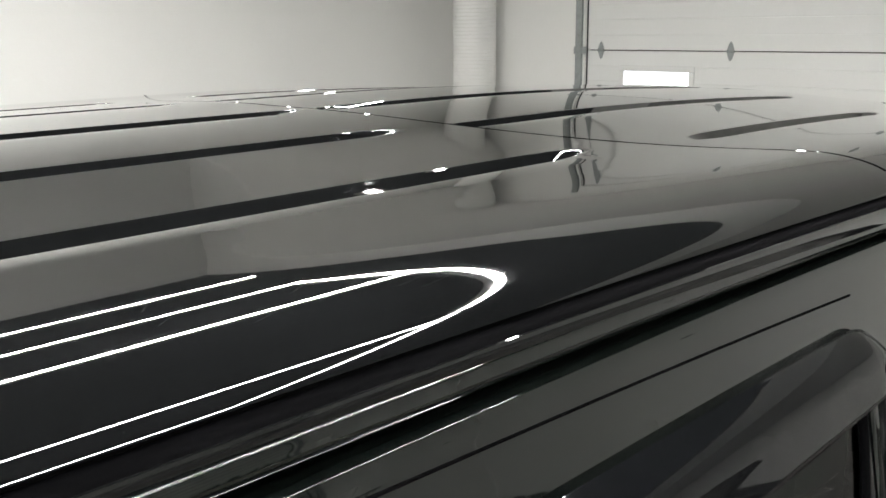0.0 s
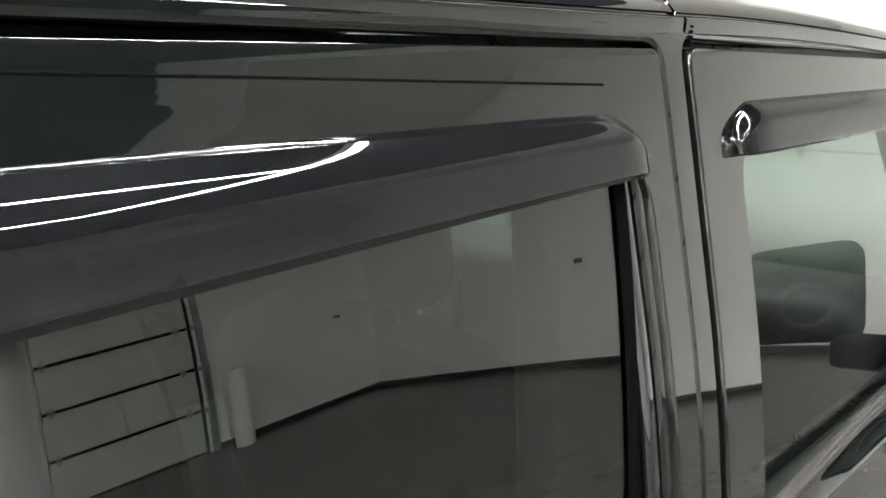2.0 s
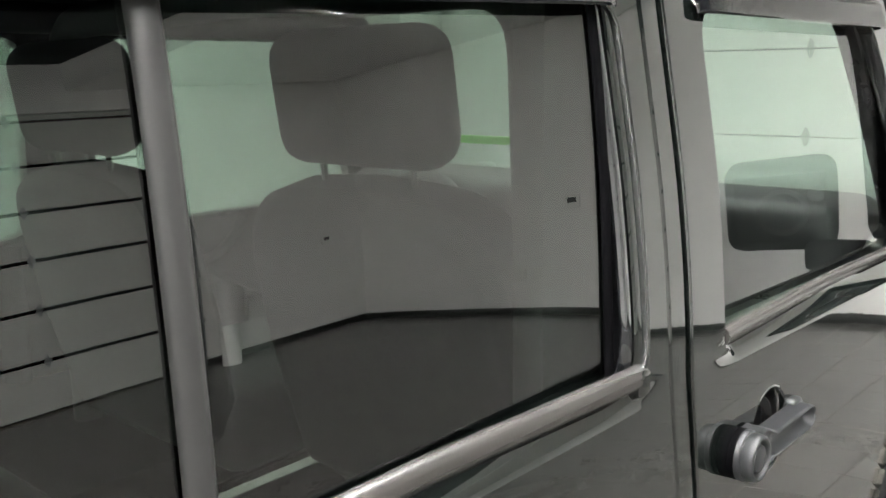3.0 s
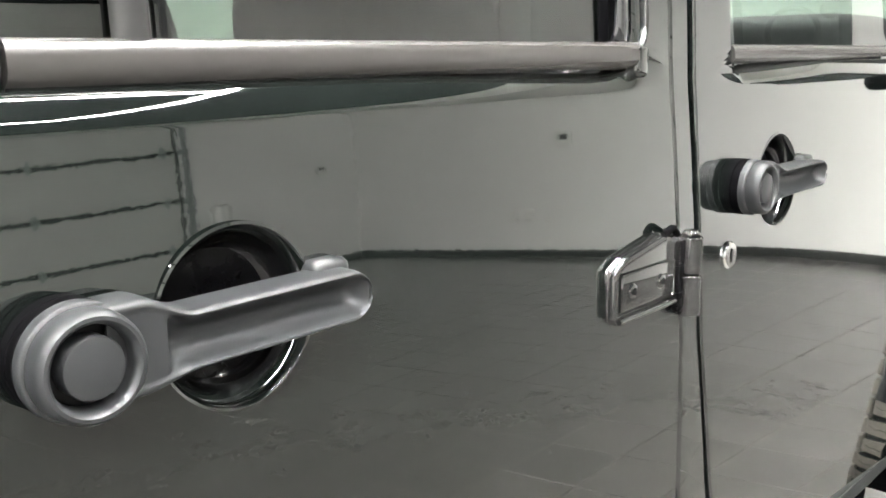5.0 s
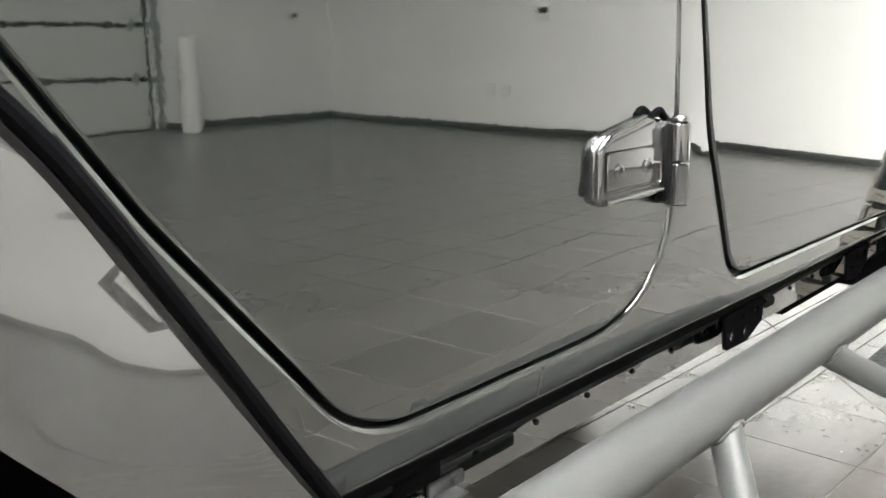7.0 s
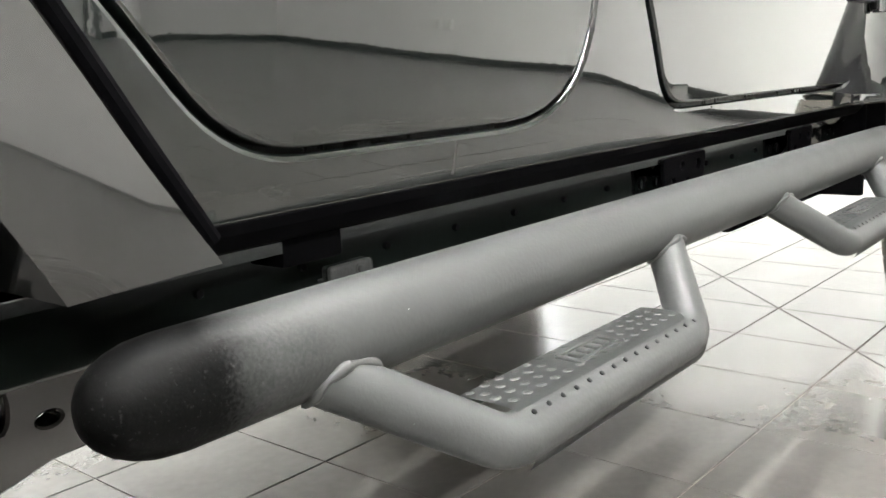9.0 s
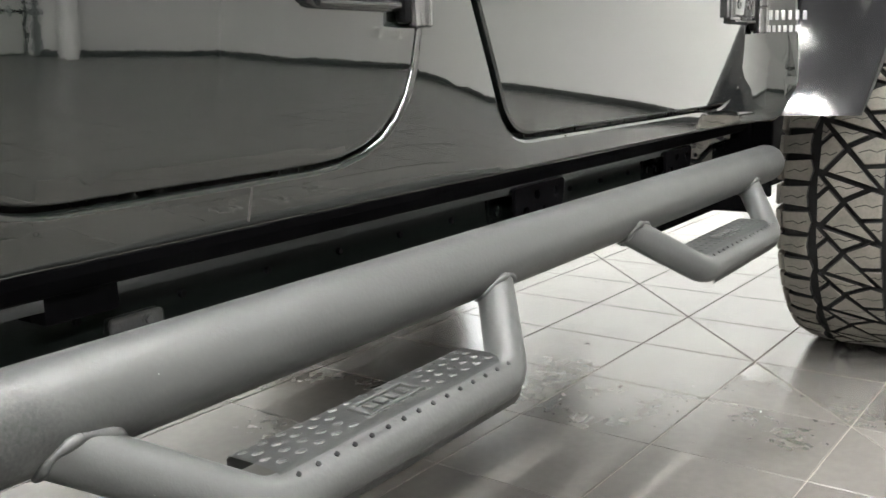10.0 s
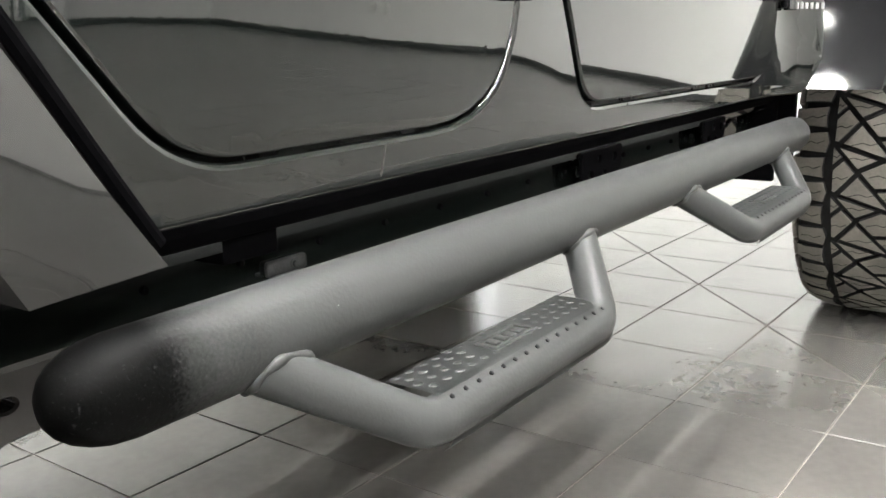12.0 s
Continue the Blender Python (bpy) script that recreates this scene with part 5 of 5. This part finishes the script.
# ---- door mirror ----
def door_mirror():
    MM = Matrix.Translation((0.925, -0.20, 1.466)) @ Matrix.Rotation(radians(-18), 4, "Z") @ Matrix.Rotation(radians(-8), 4, "Y")
    bm = bmesh.new()
    add_box(bm, 0.88, 0.98, -0.045, 0.006, 1.28, 1.37, 0.012, 3)
    add_box(bm, 0.91, 0.98, -0.15, -0.03, 1.335, 1.395, 0.015, 3)
    base = part("mirror_arm", bm, MATTE, front_door, "black door mirror arm")
    bm = bmesh.new()
    add_box(bm, 0.0, 0.10, -0.110, 0.110, -0.102, 0.102, 0.035, 4, MM)
    part("mirror_housing", bm, MATTE, base, "black door mirror housing")
    bm = bmesh.new()
    add_box(bm, -0.003, 0.002, -0.088, 0.088, -0.075, 0.075, 0.002, 2, MM)
    part("mirror_glass", bm, MIRROR, base, "mirror glass", angle=0)
    # ring and small disc are added shapes for round reflections in the glass
    bm = bmesh.new()
    add_lathe(bm, [(0.052, 0.0), (0.052, 0.002), (0.046, 0.004), (0.041, 0.002), (0.040, 0.0)], 44, MM @ Matrix.Translation((-0.003, 0.005, -0.008)) @ Matrix.Rotation(radians(-90), 4, "Y"), close=False)
    part("ring", bm, SEAL, base, "ring added on the mirror face for a round image in the glass")
    bm = bmesh.new()
    add_lathe(bm, [(0.018, 0.0), (0.018, 0.003), (0.014, 0.006), (0.006, 0.006)], 28, MM @ Matrix.Translation((-0.003, 0.072, 0.030)) @ Matrix.Rotation(radians(-90), 4, "Y"))
    part("image_disc", bm, SEAL, base, "small disc added beside the ring for a second round image")


door_mirror()

# ---- cabin ----
def padded(bm, outline, t, m):
    """A stuffed block: an outline in y and z, t thick along x, with rolled edges."""
    tmp = bmesh.new()
    rings = [[tmp.verts.new((o, p.x, p.y)) for p in grown(outline, d)] for o, d in ((-t / 2, -0.030), (-t / 2 + 0.008, -0.012), (-t / 2 + 0.025, 0.0), (t / 2 - 0.025, 0.0), (t / 2 - 0.008, -0.012), (t / 2, -0.030))]
    n = len(outline)
    for a, b in zip(rings, rings[1:]):
        for k in range(n):
            tmp.faces.new((a[k], a[(k + 1) % n], b[(k + 1) % n], b[k]))
    tmp.faces.new(rings[0][::-1])
    tmp.faces.new(rings[-1])
    merge(bm, tmp, m)


def seat(name, x, y, w):
    root = new(name)
    root.parent = car
    bm = bmesh.new()
    add_box(bm, x - 0.22, x + 0.26, y - w / 2, y + w / 2, 0.98, 1.14, 0.05, 3)
    part("cushion", bm, CLOTH, root, "dark cloth seat cushion")
    bm = bmesh.new()
    h = w / 2
    padded(bm, rounded([(-h + 0.03, 0.0, 0.05), (h - 0.03, 0.0, 0.05), (h, 0.25, 0.2), (h - 0.015, 0.515, 0.17), (0.0, 0.53, 0.3), (-h + 0.015, 0.515, 0.17), (-h, 0.25, 0.2)]), 0.12, Matrix.Translation((x - 0.22, y, 1.05)) @ Matrix.Rotation(radians(-12), 4, "Y"))
    part("backrest", bm, CLOTH, root, "dark cloth backrest")
    for dy in ((0.0,) if w < 0.7 else (-0.34, 0.34)):
        bm = bmesh.new()
        add_box(bm, -0.05, 0.05, -0.165, 0.165, 0.0, 0.20, 0.045, 4, Matrix.Translation((x - 0.325, y + dy, 1.592)) @ Matrix.Rotation(radians(-8), 4, "Y"))
        part("headrest", bm, CLOTH, root, "dark cloth headrest")
        for s in (-0.05, 0.05):
            bm = bmesh.new()
            add_tube(bm, [(x - 0.325, y + dy + s * 1.9, 1.53), (x - 0.34, y + dy + s * 1.9, 1.66)], 0.006, 8)
            part("headrest_post", bm, CHROME, root)


seat("front_seat", 0.34, 0.510, 0.55)
seat("front_seat", 0.22, 2 * YC - 0.41, 0.50)
seat("rear_seat", -0.62, YC, 1.25)
bm = bmesh.new()
add_box(bm, 0.80, 1.10, 0.10, 2 * YC - 0.10, 1.02, 1.47, 0.05, 4)
part("dashboard", bm, CABIN, car, "dark plastic dashboard")
bm = bmesh.new()
ring = [(0.72 + 0.07 * math.sin(2 * math.pi * k / 40), 2 * YC - 0.42 + 0.185 * math.cos(2 * math.pi * k / 40), 1.30 + 0.17 * math.sin(2 * math.pi * k / 40)) for k in range(41)]
add_tube(bm, ring, 0.015, 12, caps=False)
add_box(bm, 0.715, 0.74, 2 * YC - 0.50, 2 * YC - 0.34, 1.25, 1.34, 0.02)
part("steering_wheel", bm, CABIN, car, "black steering wheel")
for s in (0.16, 2 * YC - 0.16):
    bm = bmesh.new()
    add_tube(bm, bend([(-0.02, s, 1.0), (-0.02, s + (0.03 if s < YC else -0.03), 1.83), (-0.02, YC, 1.845)], 0.1), 0.032, 16)
    add_tube(bm, [(-1.8, s + (0.03 if s < YC else -0.03), 1.84), (0.8, s + (0.03 if s < YC else -0.03), 1.84)], 0.03, 14)
    part("roll_bar", bm, CABIN, car, "padded black roll bar")
bm = bmesh.new()
add_box(bm, -0.15, 0.07, 0.078, 0.125, 0.98, 1.872, 0.012, 2)
part("pillar_trim", bm, CABIN, car, "dark plastic trim on the door pillar")
bm = bmesh.new()
add_box(bm, 1.015, 1.019, 0.965, 1.245, 1.535, 1.556)
part("tape", bm, GREENTAPE, car, "strip of bright green tape inside the windscreen", angle=0)

# ---- floor ----
bm = bmesh.new()
add_box(bm, X0 - T, X1 + T, Y0 - T, Y1 + T, -0.1, -0.0025)
floor = tagged(part("floor", bm, GROUT, None, angle=0), "dark grey porcelain tile floor with pale grout joints", "floor", kind="structure")
TS = 0.305
TURN = radians(-1.9)
NODE = Vector((1.528, 0.107))
RX, RY = Vector((math.cos(TURN), math.sin(TURN))), Vector((-math.sin(TURN), math.cos(TURN)))


def tile_mesh(name, poly):
    bm = bmesh.new()
    inner = grown([Vector(p) for p in poly], -0.0012)
    outer = [Vector(p) for p in poly]
    low = [bm.verts.new((p.x, p.y, -0.004)) for p in outer]
    mid = [bm.verts.new((p.x, p.y, -0.0009)) for p in outer]
    top = [bm.verts.new((p.x, p.y, 0.0)) for p in inner]
    n = len(poly)
    for a, b in ((low, mid), (mid, top)):
        for k in range(n):
            bm.faces.new((a[k], a[(k + 1) % n], b[(k + 1) % n], b[k]))
    bm.faces.new(top)
    return finish(name, bm, TILE, 0)


g = 0.0016
SQUARE = [(g, g), (TS - g, g), (TS - g, TS - g), (g, TS - g)]
LOWER = [(2.4 * g, g), (TS - g, g), (TS - g, TS - 2.4 * g)]
UPPER = [(g, 2.4 * g), (TS - 2.4 * g, TS - g), (g, TS - g)]
tile_full, tile_low, tile_up = tile_mesh("tile", SQUARE), tile_mesh("tile", LOWER), tile_mesh("tile", UPPER)
rest = []
for i in range(-24, 18):
    for j in range(-24, 22):
        c = NODE + RX * (i * TS) + RY * (j * TS)
        mid = c + (RX + RY) * (TS / 2)
        if not (X0 - 0.1 < mid.x < X1 + 0.1 and Y0 - 0.1 < mid.y < Y1 + 0.1):
            continue
        kinds = (tile_low, tile_up) if i == j and -2 <= i <= 12 else (tile_full,)
        if -0.9 < mid.x < 3.6 and -1.3 < mid.y < 1.9:
            for me in kinds:
                ob = new("tile", me)
                ob.parent = floor
                ob.matrix_basis = Matrix.Translation((c.x, c.y, 0)) @ Matrix.Rotation(TURN, 4, "Z")
        else:
            rest.append((c, kinds))
verts, faces = [], []
for c, kinds in rest:
    for poly in ([SQUARE] if len(kinds) == 1 else [LOWER, UPPER]):
        n0 = len(verts)
        for p in poly:
            q = c + RX * p[0] + RY * p[1]
            verts.append((q.x, q.y, 0.0))
        faces.append(tuple(range(n0, len(verts))))
me = bpy.data.meshes.new("tiles")
me.from_pydata(verts, [], faces)
me.materials.append(TILE)
far = new("tiles", me)
far.parent = floor
tagged(far, "dark grey porcelain tiles", kind="stuff")

# small chips lying on the tiles
rng = random.Random(4)
bm = bmesh.new()
for x, y in ((1.447, 0.606), (1.30, 0.587), (1.33, 0.472), (1.194, 0.582), (1.198, -0.008), (1.963, 0.36), (1.894, 0.292), (1.277, 0.173), (1.93, 0.33), (1.36, 0.63), (1.05, 0.40)):
    a, r = rng.uniform(0, 6.28), rng.uniform(0.0012, 0.0028)
    top = [bm.verts.new((x + r * rng.uniform(0.6, 1.3) * math.cos(a + k * 1.26) * (1.6 if k % 2 else 0.8), y + r * rng.uniform(0.6, 1.2) * math.sin(a + k * 1.26), 0.0022)) for k in range(5)]
    low = [bm.verts.new((v.co.x, v.co.y, 0.0)) for v in top]
    bm.faces.new(top)
    for k in range(5):
        bm.faces.new((low[k], low[(k + 1) % 5], top[(k + 1) % 5], top[k]))
tagged(part("debris", bm, WHITEMARK, None, angle=0), "small pale chips lying on the tile floor", "debris", kind="stuff")

# no part lies deeper than the third level
for turn in range(4):
    for ob in list(scene.objects):
        a = ob.parent
        b = a.parent if a else None
        if b and b.parent:
            ob.parent = b
